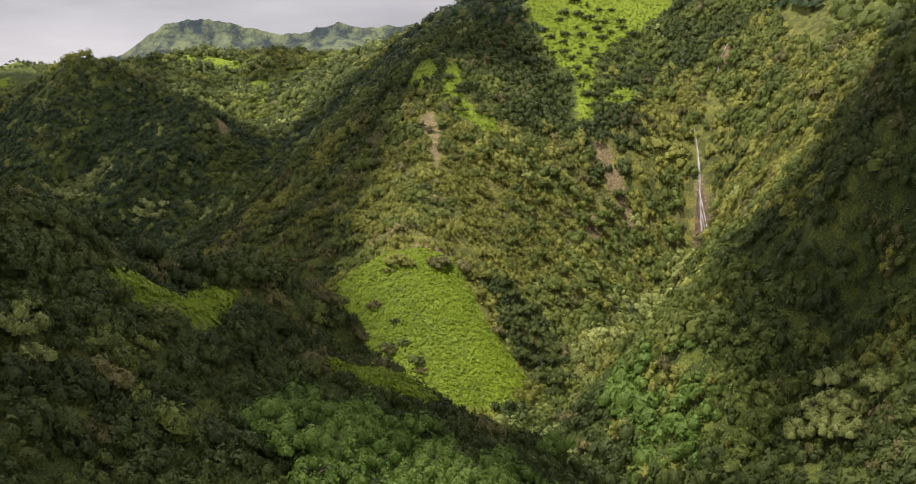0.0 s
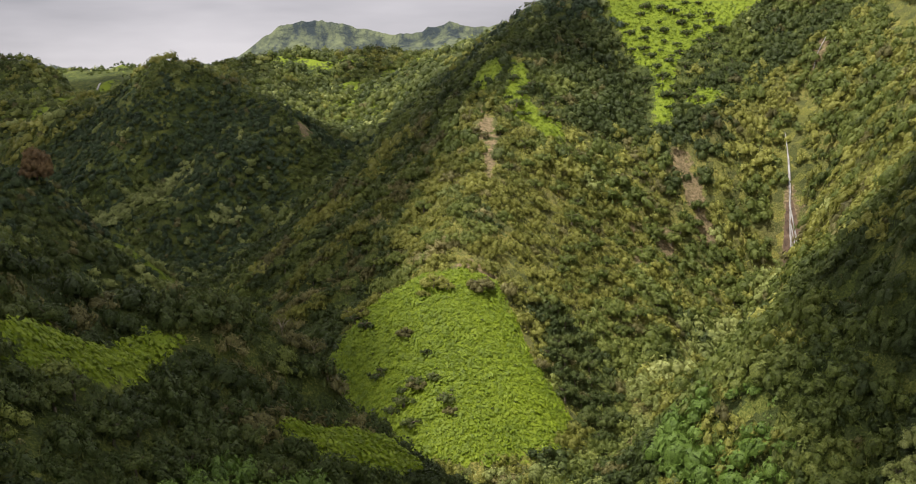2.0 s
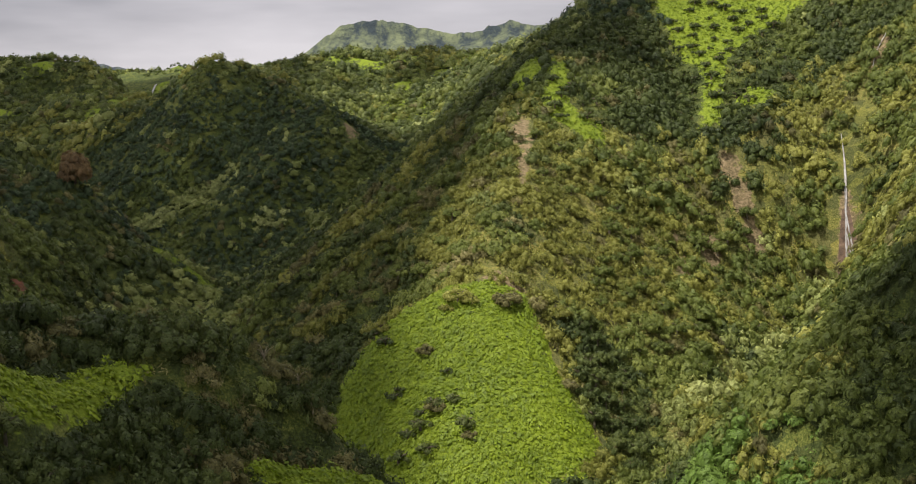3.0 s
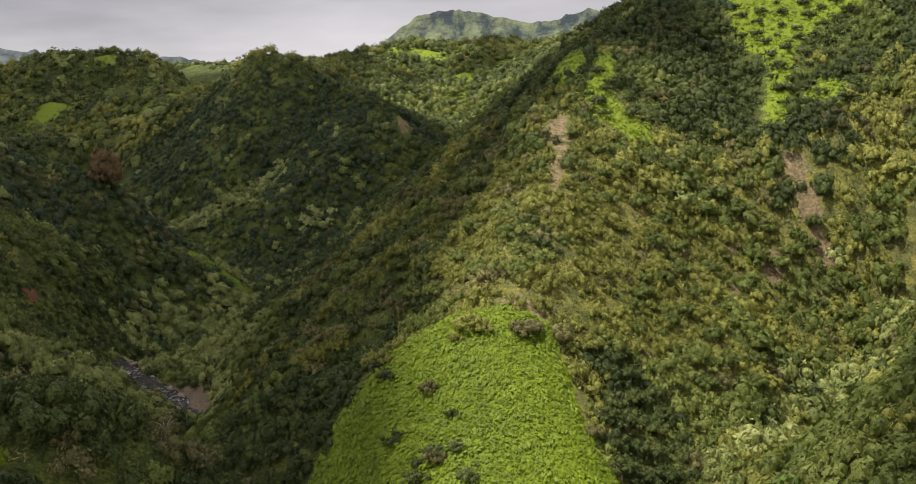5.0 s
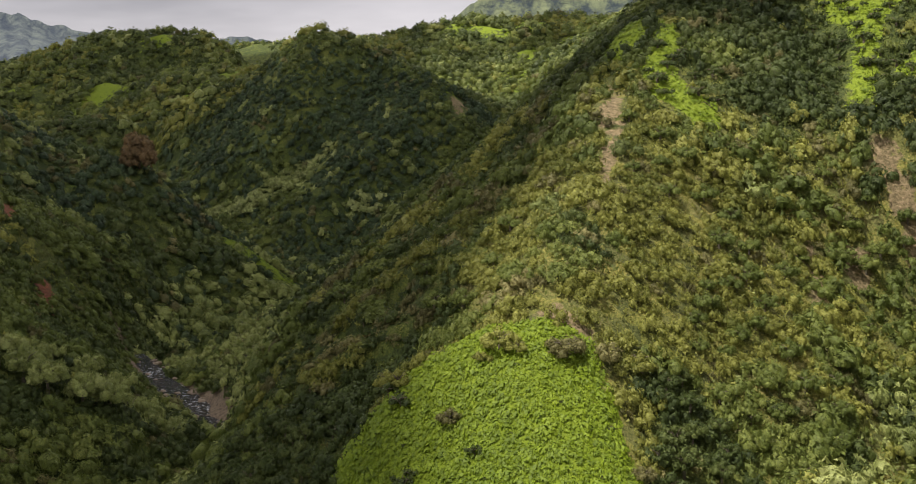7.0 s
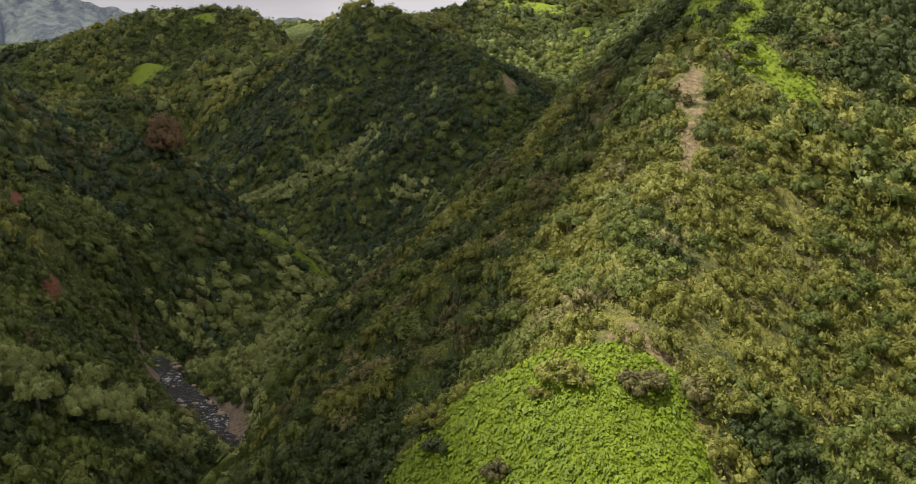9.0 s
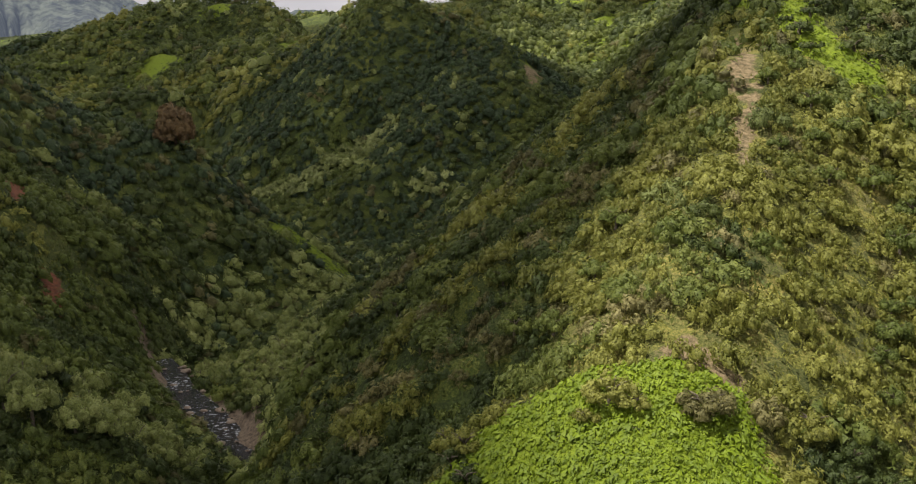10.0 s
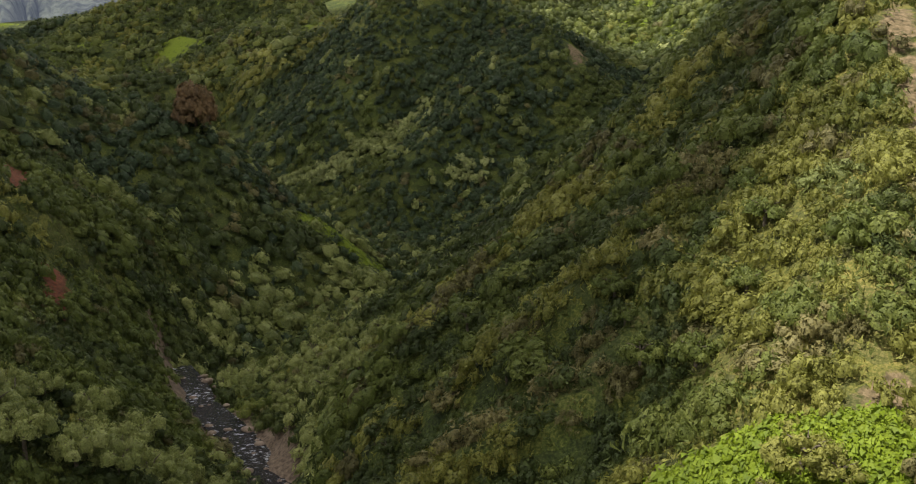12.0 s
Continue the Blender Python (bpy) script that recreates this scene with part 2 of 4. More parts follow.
def far_material(name, low, high, haze_glow, size=0.022):
    """Distant slopes; the air's light in front of them is painted on as emission."""
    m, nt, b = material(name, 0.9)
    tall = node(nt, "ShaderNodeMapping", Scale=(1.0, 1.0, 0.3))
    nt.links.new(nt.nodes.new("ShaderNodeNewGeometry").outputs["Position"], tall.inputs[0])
    # Dark streaks down the slope stand in for shade between the flutes.
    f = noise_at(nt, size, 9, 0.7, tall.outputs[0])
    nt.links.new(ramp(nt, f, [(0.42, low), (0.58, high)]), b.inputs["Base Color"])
    b.inputs["Emission Color"].default_value, b.inputs["Emission Strength"].default_value = (*haze_glow, 1), 1.0
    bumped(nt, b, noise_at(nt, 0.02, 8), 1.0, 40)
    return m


# Faint bluish emission imitates distance haze on both ranges.
FAR_HAZE_GREEN = far_material("hazed_green_slopes", (0.006, 0.012, 0.01), (0.11, 0.125, 0.05), (0.038, 0.046, 0.056), 0.015)
FAR_HAZE_BLUE = far_material("hazed_blue_slopes", (0.006, 0.01, 0.01), (0.07, 0.08, 0.06), (0.055, 0.065, 0.088))



# ---- landform ----
# Crests and stream beds: plan x, y and height of the tree tops along them.
CRESTS = dict(
    main_spur=[(-4, 222, 36), (-5, 240, 47), (-7, 260, 60), (-7, 279, 71), (-9, 291, 80), (-8, 307, 87), (-7, 326, 94), (-13, 344, 104), (-16, 367, 108), (-10, 388, 119),
               (-2, 411, 128), (3, 425, 136), (8, 440, 143), (24, 475, 158), (44, 515, 176)],
    back_crest=[(8, 440, 143), (-8, 480, 132), (-22, 560, 133), (-44, 700, 138), (-60, 750, 141), (-85, 830, 141), (-100, 900, 145)],
    west_rib=[(-16, 367, 108), (-25, 378, 105), (-37, 387, 99), (-45, 391, 93.5), (-66, 424, 83.5), (-88, 428, 68), (-103, 424, 53), (-116, 420, 44), (-135, 418, 36)],
    flank_rib=[(-16, 362, 106), (-19, 351, 100), (-24, 345, 94), (-31, 338, 86), (-40, 334, 79), (-54, 331, 72), (-63, 326, 66), (-76, 322, 55)],
    near_ridge=[(-95, 128, 110), (-76, 144, 98), (-60, 150, 92), (-48, 152, 88), (-40, 160, 82), (-32, 166, 82), (-25, 170, 79), (-18, 172, 74), (-12, 168, 66), (-2, 166, 60), (13, 172, 53)],
    east_ridge=[(36, 266, 51), (52, 262, 62), (55, 258, 67), (61, 252, 76), (71, 247, 87), (82, 243, 97), (85, 238, 106), (91, 232, 117), (115, 222, 142), (160, 205, 178)],
    falls_wall=[(79, 352, 76), (85, 335, 100), (93, 306, 113), (104, 296, 120), (122, 286, 132), (150, 270, 152), (190, 250, 180)],
    high_slope=[(12, 425, 134), (44, 416, 123), (60, 440, 140), (80, 470, 165), (110, 500, 190)],
    valley_spur=[(-330, 425, 140), (-290, 432, 124), (-242, 445, 106), (-228, 455, 89), (-216, 460, 82), (-206, 466, 80), (-201, 478, 80), (-195, 487, 74), (-191, 492, 65), (-185, 496, 58), (-172, 502, 49), (-160, 506, 39), (-151, 508, 31)],
    west_mountain=[(-400, 760, 92), (-345, 738, 98), (-310, 726, 101), (-284, 720, 107), (-268, 715, 116), (-247, 712, 136), (-224, 709, 140), (-188, 711, 124), (-168, 694, 116), (-147, 672, 108), (-128, 655, 88), (-128, 628, 64)],
    rear_ridge=[(-340, 985, 124), (-300, 970, 142), (-260, 960, 152), (-214, 975, 160), (-190, 985, 158), (-157, 1000, 159), (-124, 1015, 157), (-60, 1020, 154), (0, 1025, 158), (120, 1010, 178)],
    far_west_hill=[(-760, 1010, 120), (-680, 1005, 130), (-612, 1000, 143), (-577, 1000, 151), (-541, 1000, 163), (-512, 1000, 164), (-479, 1000, 165), (-441, 1000, 152), (-420, 996, 140), (-408, 995, 110), (-388, 992, 110), (-372, 990, 138), (-352, 985, 126)],
    mesa_rim=[(-560, 1162, 142), (-460, 1156, 143), (-395, 1150, 143)],
    mesa_top=[(-540, 1290, 163), (-470, 1295, 170), (-400, 1290, 160)],
)
BEDS = dict(
    river=[(-150, 120, 20), (-118, 190, 22), (-98, 250, 23.5), (-90, 295, 24.5), (-93, 325, 25.4), (-102, 345, 26), (-115, 359, 26.4), (-126, 368, 26.8), (-141, 380, 27.1), (-151, 392, 27.3), (-161, 403, 27.6), (-165, 425, 28), (-157, 460, 29),
           (-148, 495, 30), (-154, 520, 31), (-180, 568, 32), (-240, 606, 45), (-310, 680, 56), (-400, 800, 78), (-520, 880, 92)],
    falls_creek=[(74, 346, 60), (60, 322, 53), (46, 292, 46), (34, 265, 42), (24, 236, 40), (14, 214, 36), (-8, 203, 33), (-38, 214, 29), (-68, 240, 26), (-98, 250, 23.5)],
    falls_top=[(74, 346, 60), (75, 356, 78), (76, 366, 92), (84, 381, 108), (92, 394, 125), (100, 415, 142), (112, 440, 160)],
    upper_valley=[(-148, 500, 30), (-128, 545, 44), (-108, 600, 62), (-102, 660, 79), (-118, 735, 90), (-128, 798, 99), (-150, 860, 116), (-240, 800, 112)],
    notch=[(-366, 930, 121), (-380, 960, 117), (-398, 994, 111), (-412, 1032, 115)],
    mesa_foot=[(-545, 1132, 119), (-460, 1126, 117), (-390, 1116, 117)],
    camera_valley=[(-8, 203, 33), (35, 175, 36), (55, 120, 34), (40, 40, 28), (0, -80, 20)],
)
# Tops of the slopes between them.
SLOPES = dict(
    fern_hill=[(-14, 242, 48), (7, 244, 47), (5, 238, 43), (7, 253, 52), (-12, 270, 66), (2, 271, 64), (-24, 273, 65), (-38, 259, 53), (-40, 276, 59), (-30, 250, 46)],
    east_flank=[(12, 285, 65), (20, 269, 53), (16, 261, 51), (31, 293, 58), (40, 288, 49), (22, 296, 63), (7, 303, 75), (25, 318, 70), (39, 315, 60), (42, 304, 54), (13, 330, 83), (36, 346, 79), (45, 353, 81), (53, 345, 68), (61, 362, 86), (15, 358, 98), (54, 373, 102), (65, 400, 117), (30, 400, 115), (48, 386, 108), (44, 405, 120)],
    west_flank=[(-51, 295, 61), (-37, 292, 66), (-41, 306, 72), (-57, 309, 60), (-67, 311, 54), (-79, 319, 46), (-29, 377, 102), (-32, 369, 96), (-46, 371, 86), (-54, 341, 74), (-50, 350, 77), (-31, 312, 79), (-56, 282, 54), (-95, 372, 46), (-88, 382, 54), (-104, 366, 40), (-120, 397, 39)],
    near_face=[(-41, 153, 79), (-17, 164, 67), (-32, 132, 76), (-19, 140, 67), (-38, 117, 78), (-8, 140, 62), (10, 128, 55), (-15, 156, 66), (-34, 160, 78), (-70, 90, 84), (-20, 100, 62)],
    east_face=[(49, 217, 62), (34, 224, 54), (44, 223, 61), (43, 212, 49), (60, 217, 64), (70, 210, 61), (76, 219, 93), (69, 222, 84), (64, 229, 71), (63, 233, 76), (50, 234, 67), (60, 185, 46), (85, 170, 60), (120, 120, 70)],
    west_bank=[(-164, 378, 52), (-174, 381, 58), (-181, 383, 69), (-157, 366, 46), (-175, 404, 58), (-180, 430, 57), (-182, 442, 51), (-197, 432, 64), (-199, 452, 71), (-213, 417, 80), (-213, 443, 77), (-230, 447, 94), (-167, 462, 38), (-166, 482, 45), (-175, 486, 51), (-143, 338, 50), (-123, 312, 47), (-107, 316, 39), (-132, 341, 41), (-230, 380, 90), (-190, 300, 76), (-150, 230, 60)],
    west_face=[(-219, 680, 109), (-230, 656, 94), (-170, 628, 82), (-152, 646, 90), (-146, 626, 68), (-244, 651, 88), (-182, 603, 61), (-154, 606, 55), (-192, 685, 102), (-267, 636, 70), (-196, 591, 51), (-164, 592, 43), (-206, 628, 60), (-204, 638, 66), (-131, 645, 78)],
    far_basin=[(-475, 929, 121), (-500, 902, 118), (-406, 919, 125), (-356, 826, 100), (-405, 875, 120), (-475, 970, 137), (-467, 827, 82), (-127, 968, 142), (-220, 935, 139), (-221, 862, 134), (-168, 844, 114), (-153, 908, 126), (-131, 927, 127)],
    rim=[(-900, 300, 190), (-700, 100, 170), (-300, 60, 110), (-500, -300, 120), (0, -500, 60), (400, -300, 120), (500, 200, 220), (450, 600, 260), (300, 900, 230), (700, 1300, 240), (0, 1400, 170), (-500, 1400, 150), (-1000, 1100, 160)],
)


def along(points, step):
    """Points set evenly along a line in plan and height."""
    out = []
    for a, b in zip(points, points[1:]):
        a, b = np.array(a, float), np.array(b, float)
        n = max(1, int(np.hypot(*(b - a)[:2]) / step))
        out += [a + (b - a) * i / n for i in range(n)]
    return out + [np.array(points[-1], float)]


def landform():
    """Weights of a surface through crests, beds and slopes."""
    pts = [p for line in CRESTS.values() for p in along(line, 14)]
    pts += [p for line in BEDS.values() for p in along(line, 14)]
    pts += [np.array(p, float) for group in SLOPES.values() for p in group]
    keep = []
    for p in pts:
        if all(np.hypot(*(p - q)[:2]) > 3.0 for q in keep):
            keep.append(p)
    keep = np.array(keep)
    k = -np.hypot(keep[:, None, 0] - keep[None, :, 0], keep[:, None, 1] - keep[None, :, 1])
    n = len(keep)
    a = np.zeros((n + 3, n + 3))
    a[:n, :n] = k - 1.2 * np.eye(n)
    a[:n, n:] = np.c_[np.ones(n), keep[:, :2]]
    a[n:, :n] = a[:n, n:].T
    return keep, np.linalg.solve(a, np.r_[keep[:, 2], 0, 0, 0])


KNOTS, WEIGHTS = landform()


def canopy(x, y):
    """Height of the tree tops over the plan."""
    x, y = np.asarray(x, float), np.asarray(y, float)
    flat = np.c_[x.ravel(), y.ravel()]
    out = np.empty(len(flat))
    n = len(KNOTS)
    for i in range(0, len(flat), 20000):
        f = flat[i:i + 20000]
        d = np.hypot(f[:, None, 0] - KNOTS[None, :, 0], f[:, None, 1] - KNOTS[None, :, 1])
        out[i:i + 20000] = -d @ WEIGHTS[:n] + WEIGHTS[n] + f @ WEIGHTS[n + 1:]
    return out.reshape(x.shape)


# ---- helpers for meshes ----
def mesh_of(name, verts, faces, mat, **maps):
    """A mesh from arrays of corners and triangles or quads, with named maps of one number a corner point."""
    verts, faces = np.asarray(verts, np.float32), np.asarray(faces, np.int32)
    k = faces.shape[1]
    me = bpy.data.meshes.new(name)
    me.vertices.add(len(verts))
    me.vertices.foreach_set("co", verts.ravel())
    me.loops.add(faces.size)
    me.loops.foreach_set("vertex_index", faces.ravel())
    me.polygons.add(len(faces))
    me.polygons.foreach_set("loop_start", np.arange(0, faces.size, k, dtype=np.int32))
    me.update(calc_edges=True)
    for key, values in maps.items():
        me.attributes.new(key, "FLOAT", "POINT").data.foreach_set("value", np.asarray(values, np.float32))
    me.materials.append(mat)
    return me


def sheet(shape):
    """Quads of a grid of points with that shape."""
    i = np.arange(shape[0] * shape[1]).reshape(shape)
    return np.stack([i[:-1, :-1], i[:-1, 1:], i[1:, 1:], i[1:, :-1]], -1).reshape(-1, 4)


def smoothed(me):
    me.polygons.foreach_set("use_smooth", np.ones(len(me.polygons), bool))
    return me


def waves(x, y, size, seed, octaves=4):
    """Value noise over the plan, about -1 to 1."""
    out, amp = np.zeros(np.shape(x)), 1.0
    for k in range(octaves):
        r = np.random.RandomState(seed + k)
        table = r.uniform(-1, 1, (64, 64))
        u, v = np.asarray(x) / size + 17.3, np.asarray(y) / size + 5.1
        i, j = np.floor(u).astype(int), np.floor(v).astype(int)
        a, b = u - i, v - j
        a, b = a * a * (3 - 2 * a), b * b * (3 - 2 * b)
        g = lambda p, q: table[(i + p) % 64, (j + q) % 64]
        out = out + amp * ((g(0, 0) * (1 - a) + g(1, 0) * a) * (1 - b) + (g(0, 1) * (1 - a) + g(1, 1) * a) * b)
        size, amp = size / 2, amp * 0.5
    return out / 1.6


def spot(x, y, cx, cy, rx, ry, turn=0):
    """A soft oval on the plan: 1 in its middle, 0.5 at its edge, 0 outside."""
    c, s = math.cos(radians(turn)), math.sin(radians(turn))
    u, v = ((x - cx) * c + (y - cy) * s) / rx, (-(x - cx) * s + (y - cy) * c) / ry
    return np.clip(1.5 - np.hypot(u, v), 0, 1)


def off_line(x, y, line):
    """Distance in plan from a line."""
    best = np.full(np.shape(x), 1e9)
    for a, b in zip(line, line[1:]):
        ax, ay, bx, by = a[0], a[1], b[0], b[1]
        t = np.clip(((x - ax) * (bx - ax) + (y - ay) * (by - ay)) / ((bx - ax) ** 2 + (by - ay) ** 2), 0, 1)
        best = np.minimum(best, np.hypot(x - ax - t * (bx - ax), y - ay - t * (by - ay)))
    return best


# Outlines of light fern, and of bare earth, on the plan.
FERNS = dict(
    hill=[(-37, 252), (-34, 262), (-29, 272), (-20, 276), (-9, 278), (-1, 276), (3, 268), (7, 259), (11, 254), (15, 248), (13, 238), (0, 232), (-14, 231), (-28, 236), (-38, 245)],
    terrace=[(-42, 137), (-39, 148), (-35, 160), (-31, 160), (-31, 148), (-34, 138), (-38, 131)],
    strip=[(-19, 158), (-15, 163), (-9, 167), (-3, 167), (-4, 159), (-8, 156), (-14, 152), (-18, 153)],
    high=[(24, 445), (30, 425), (34, 412), (40, 405), (40, 392), (38, 372), (44, 372), (46, 396), (49, 414), (57, 422), (69, 429), (80, 436), (84, 458), (60, 480)],
    shelf=[(49, 388), (54, 392), (61, 389), (58, 381), (50, 381)],
    shoulder=[(-6, 369), (-3, 352), (3, 350), (9, 347), (14, 352), (10, 361), (6, 361), (1, 369), (2, 380), (-1, 392), (-6, 396), (-4, 380)],
    apex=[(-13, 404), (-6, 393), (-8, 380), (-13, 371), (-17, 379)],
    glade=[(-149, 950), (-138, 979), (-112, 820), (-124, 826)],
    gladetop=[(-128, 1008), (-104, 1020), (-94, 965), (-112, 955)],
    crest=[(-196, 714), (-168, 699), (-146, 678), (-133, 662), (-127, 664), (-140, 683), (-164, 705), (-190, 720)],
    basin=[(-522, 862), (-517, 886), (-490, 886), (-476, 862)],
    basin_top=[(-527, 894), (-500, 904), (-480, 892), (-505, 884)],
    rib=[(-453, 905), (-445, 922), (-425, 925), (-414, 888), (-430, 884)],
    knoll=[(-253, 898), (-223, 857), (-200, 845), (-184, 814), (-192, 808), (-214, 836), (-238, 860)],
    side=[(-128, 842), (-103, 752), (-115, 743), (-130, 800), (-143, 841)],
    spur_end=[(-178, 497), (-165, 501), (-153, 506), (-152, 501), (-163, 495), (-176, 490)],
)
FAR_GLADES = ("basin", "basin_top", "rib", "knoll", "side", "glade", "gladetop")
BARES = dict(
    scar=[(-13.5, 372), (-9, 356), (-5.6, 341), (-4.2, 330), (-5.4, 318), (-7.8, 318), (-8.8, 333), (-11.4, 347)],
    crown=[(-12, 279), (-11, 282), (-7, 283), (-3, 280), (0, 276.5), (-1.5, 275), (-5, 277.5)],
    slide=[(43, 367), (48, 365), (51, 358), (53, 354), (54, 347), (50, 345), (47, 352), (45, 358), (41, 360)],
    gully=[(36, 344), (43, 345), (42, 335), (37, 333)],
    chute=[(30, 338), (33, 330), (36, 318), (32, 317), (29, 328)],
    falls=[(74, 362), (77, 362), (78.5, 352), (79, 343), (71, 343), (72.5, 352)],
    upper_falls=[(88, 398), (94, 402), (92, 392), (86, 388)],
    saddle=[(-143, 676), (-136, 682), (-129, 664), (-136, 660)],
)
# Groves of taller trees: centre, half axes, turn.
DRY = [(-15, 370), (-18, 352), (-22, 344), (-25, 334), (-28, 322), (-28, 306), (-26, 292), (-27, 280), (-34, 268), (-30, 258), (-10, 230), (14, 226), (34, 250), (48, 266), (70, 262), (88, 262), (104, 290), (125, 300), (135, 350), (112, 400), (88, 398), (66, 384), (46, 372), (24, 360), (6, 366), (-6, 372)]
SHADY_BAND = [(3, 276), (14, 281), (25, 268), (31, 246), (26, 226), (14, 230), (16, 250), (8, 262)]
WEST_FLANK = [(-16, 369), (-30, 382), (-46, 393), (-88, 429), (-122, 412), (-92, 330), (-62, 283), (-42, 274), (-26, 284), (-27, 306), (-25, 334), (-18, 352)]
FLANK_RIDGES = [[(-19, 351), (-23.5, 345), (-30.5, 338), (-33, 322), (-35, 309), (-42, 306), (-50, 304), (-60, 304), (-72, 306)],
                [(-30, 378), (-40, 374), (-46, 370), (-50, 350), (-55, 342), (-61, 339), (-66, 330), (-76, 334), (-90, 344)],
                [(-25, 378), (-37, 387), (-45, 391), (-66, 424), (-88, 428)], [(-30, 296), (-38, 288), (-48, 282), (-56, 276)], [(-58, 384), (-70, 376), (-84, 372), (-98, 374)]]
GRASS_BANK = [(-190, 374), (-182, 386), (-176, 394), (-169, 396), (-165, 388), (-170, 379), (-178, 370)]
GROVES = [(-124, 322, 13, 13, 0), (-112, 332, 6, 12, 20), (-132, 404, 28, 14, -30), (-108, 376, 16, 8, -30), (-3, 129, 20, 11, 0)]
PALE_BAND = [(-249, 613), (-232, 616), (-219, 627), (-208, 636), (-195, 645)]
RIVER, CREEK = BEDS["river"], BEDS["falls_creek"]


def within(x, y, outline, soft):
    """1 inside a closed outline on the plan, 0 outside, 0.5 on its line."""
    x, y = np.asarray(x, float), np.asarray(y, float)
    inside = np.zeros(x.shape, bool)
    for (ax, ay), (bx, by) in zip(outline, outline[1:] + outline[:1]):
        cut = (ay > y) != (by > y)
        inside ^= cut & (x < (bx - ax) * (y - ay) / ((by - ay) or 1e-9) + ax)
    d = off_line(x, y, outline + outline[:1])
    return np.clip(0.5 + np.where(inside, d, -d) / (2 * soft), 0, 1)


def fern_at(x, y):
    """How much light fern grows at a place: named outlines, and glades on the distant ridges."""
    f = np.zeros(np.shape(x))
    for name, outline in FERNS.items():
        f = np.maximum(f, within(x, y, outline, 6.0 if name in ("spur_end", "crest") else 22.0 if name in FAR_GLADES else 2.5) * (0.9 if name in FAR_GLADES else 1.0))
    f = f + np.where(np.asarray(y) > 700, 0.42 * waves(x, y, 16, 63, 3), 0.0)
    far = np.clip((np.asarray(y) - 740) / 60, 0, 1)
    return np.maximum(f, far * np.clip(0.5 + (waves(x, y, 30, 61, 3) - 0.3) * 2.0, 0, 0.95))


def bare_at(x, y):
    f = np.zeros(np.shape(x))
    for outline in BARES.values():
        f = np.maximum(f, within(x, y, outline, 1.5))
    return f


def red_at(x, y):
    return np.maximum(within(x, y, [(-173, 373), (-172, 378), (-168, 376), (-162, 368), (-161, 361), (-166, 366)], 1.2), within(x, y, [(-205, 399), (-198, 403), (-189, 391), (-186, 383), (-192, 384)], 1.2))


def ribbed(x, y, ux, uy, size, seed):
    """Ribs that run down a slope in the direction u."""
    a, c = x * ux + y * uy, -x * uy + y * ux
    return 0.55 - 1.9 * np.abs(waves(a * 0.25, c, size, seed, 3))


def ribs_at(x, y):
    """Crests (above 0) and gullies (below 0) of the small relief."""
    near = np.min([off_line(x, y, line) for line in FLANK_RIDGES], axis=0)
    ridges = (1.1 * np.exp(-(near / 5.5) ** 2) - 0.45 + 0.25 * waves(x, y, 12, 15, 2)) * within(x, y, WEST_FLANK, 4.0)
    east, across = spot(x, y, 40, 340, 55, 80), np.clip((y - 520) / 80, 0, 1)
    return ridges + ribbed(x, y, 0.6, -0.8, 34, 17) * 0.7 * east + ribbed(x, y, 0.45, -0.9, 85, 19) * across


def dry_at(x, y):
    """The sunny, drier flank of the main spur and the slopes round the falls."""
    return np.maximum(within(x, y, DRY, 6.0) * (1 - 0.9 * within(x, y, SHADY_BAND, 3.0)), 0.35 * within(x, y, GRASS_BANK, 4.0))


def open_at(x, y):
    """Streaks of open grass down the dry flank."""
    streaks = np.clip(dry_at(x, y) * 1.5, 0, 1) * np.clip((ribbed(x, y, 0.45, -0.9, 16, 27) - 0.32) * 4, 0, 1)
    return np.maximum(streaks * np.clip((72 - x) / 12, 0, 1), 0.9 * within(x, y, GRASS_BANK, 3.0))


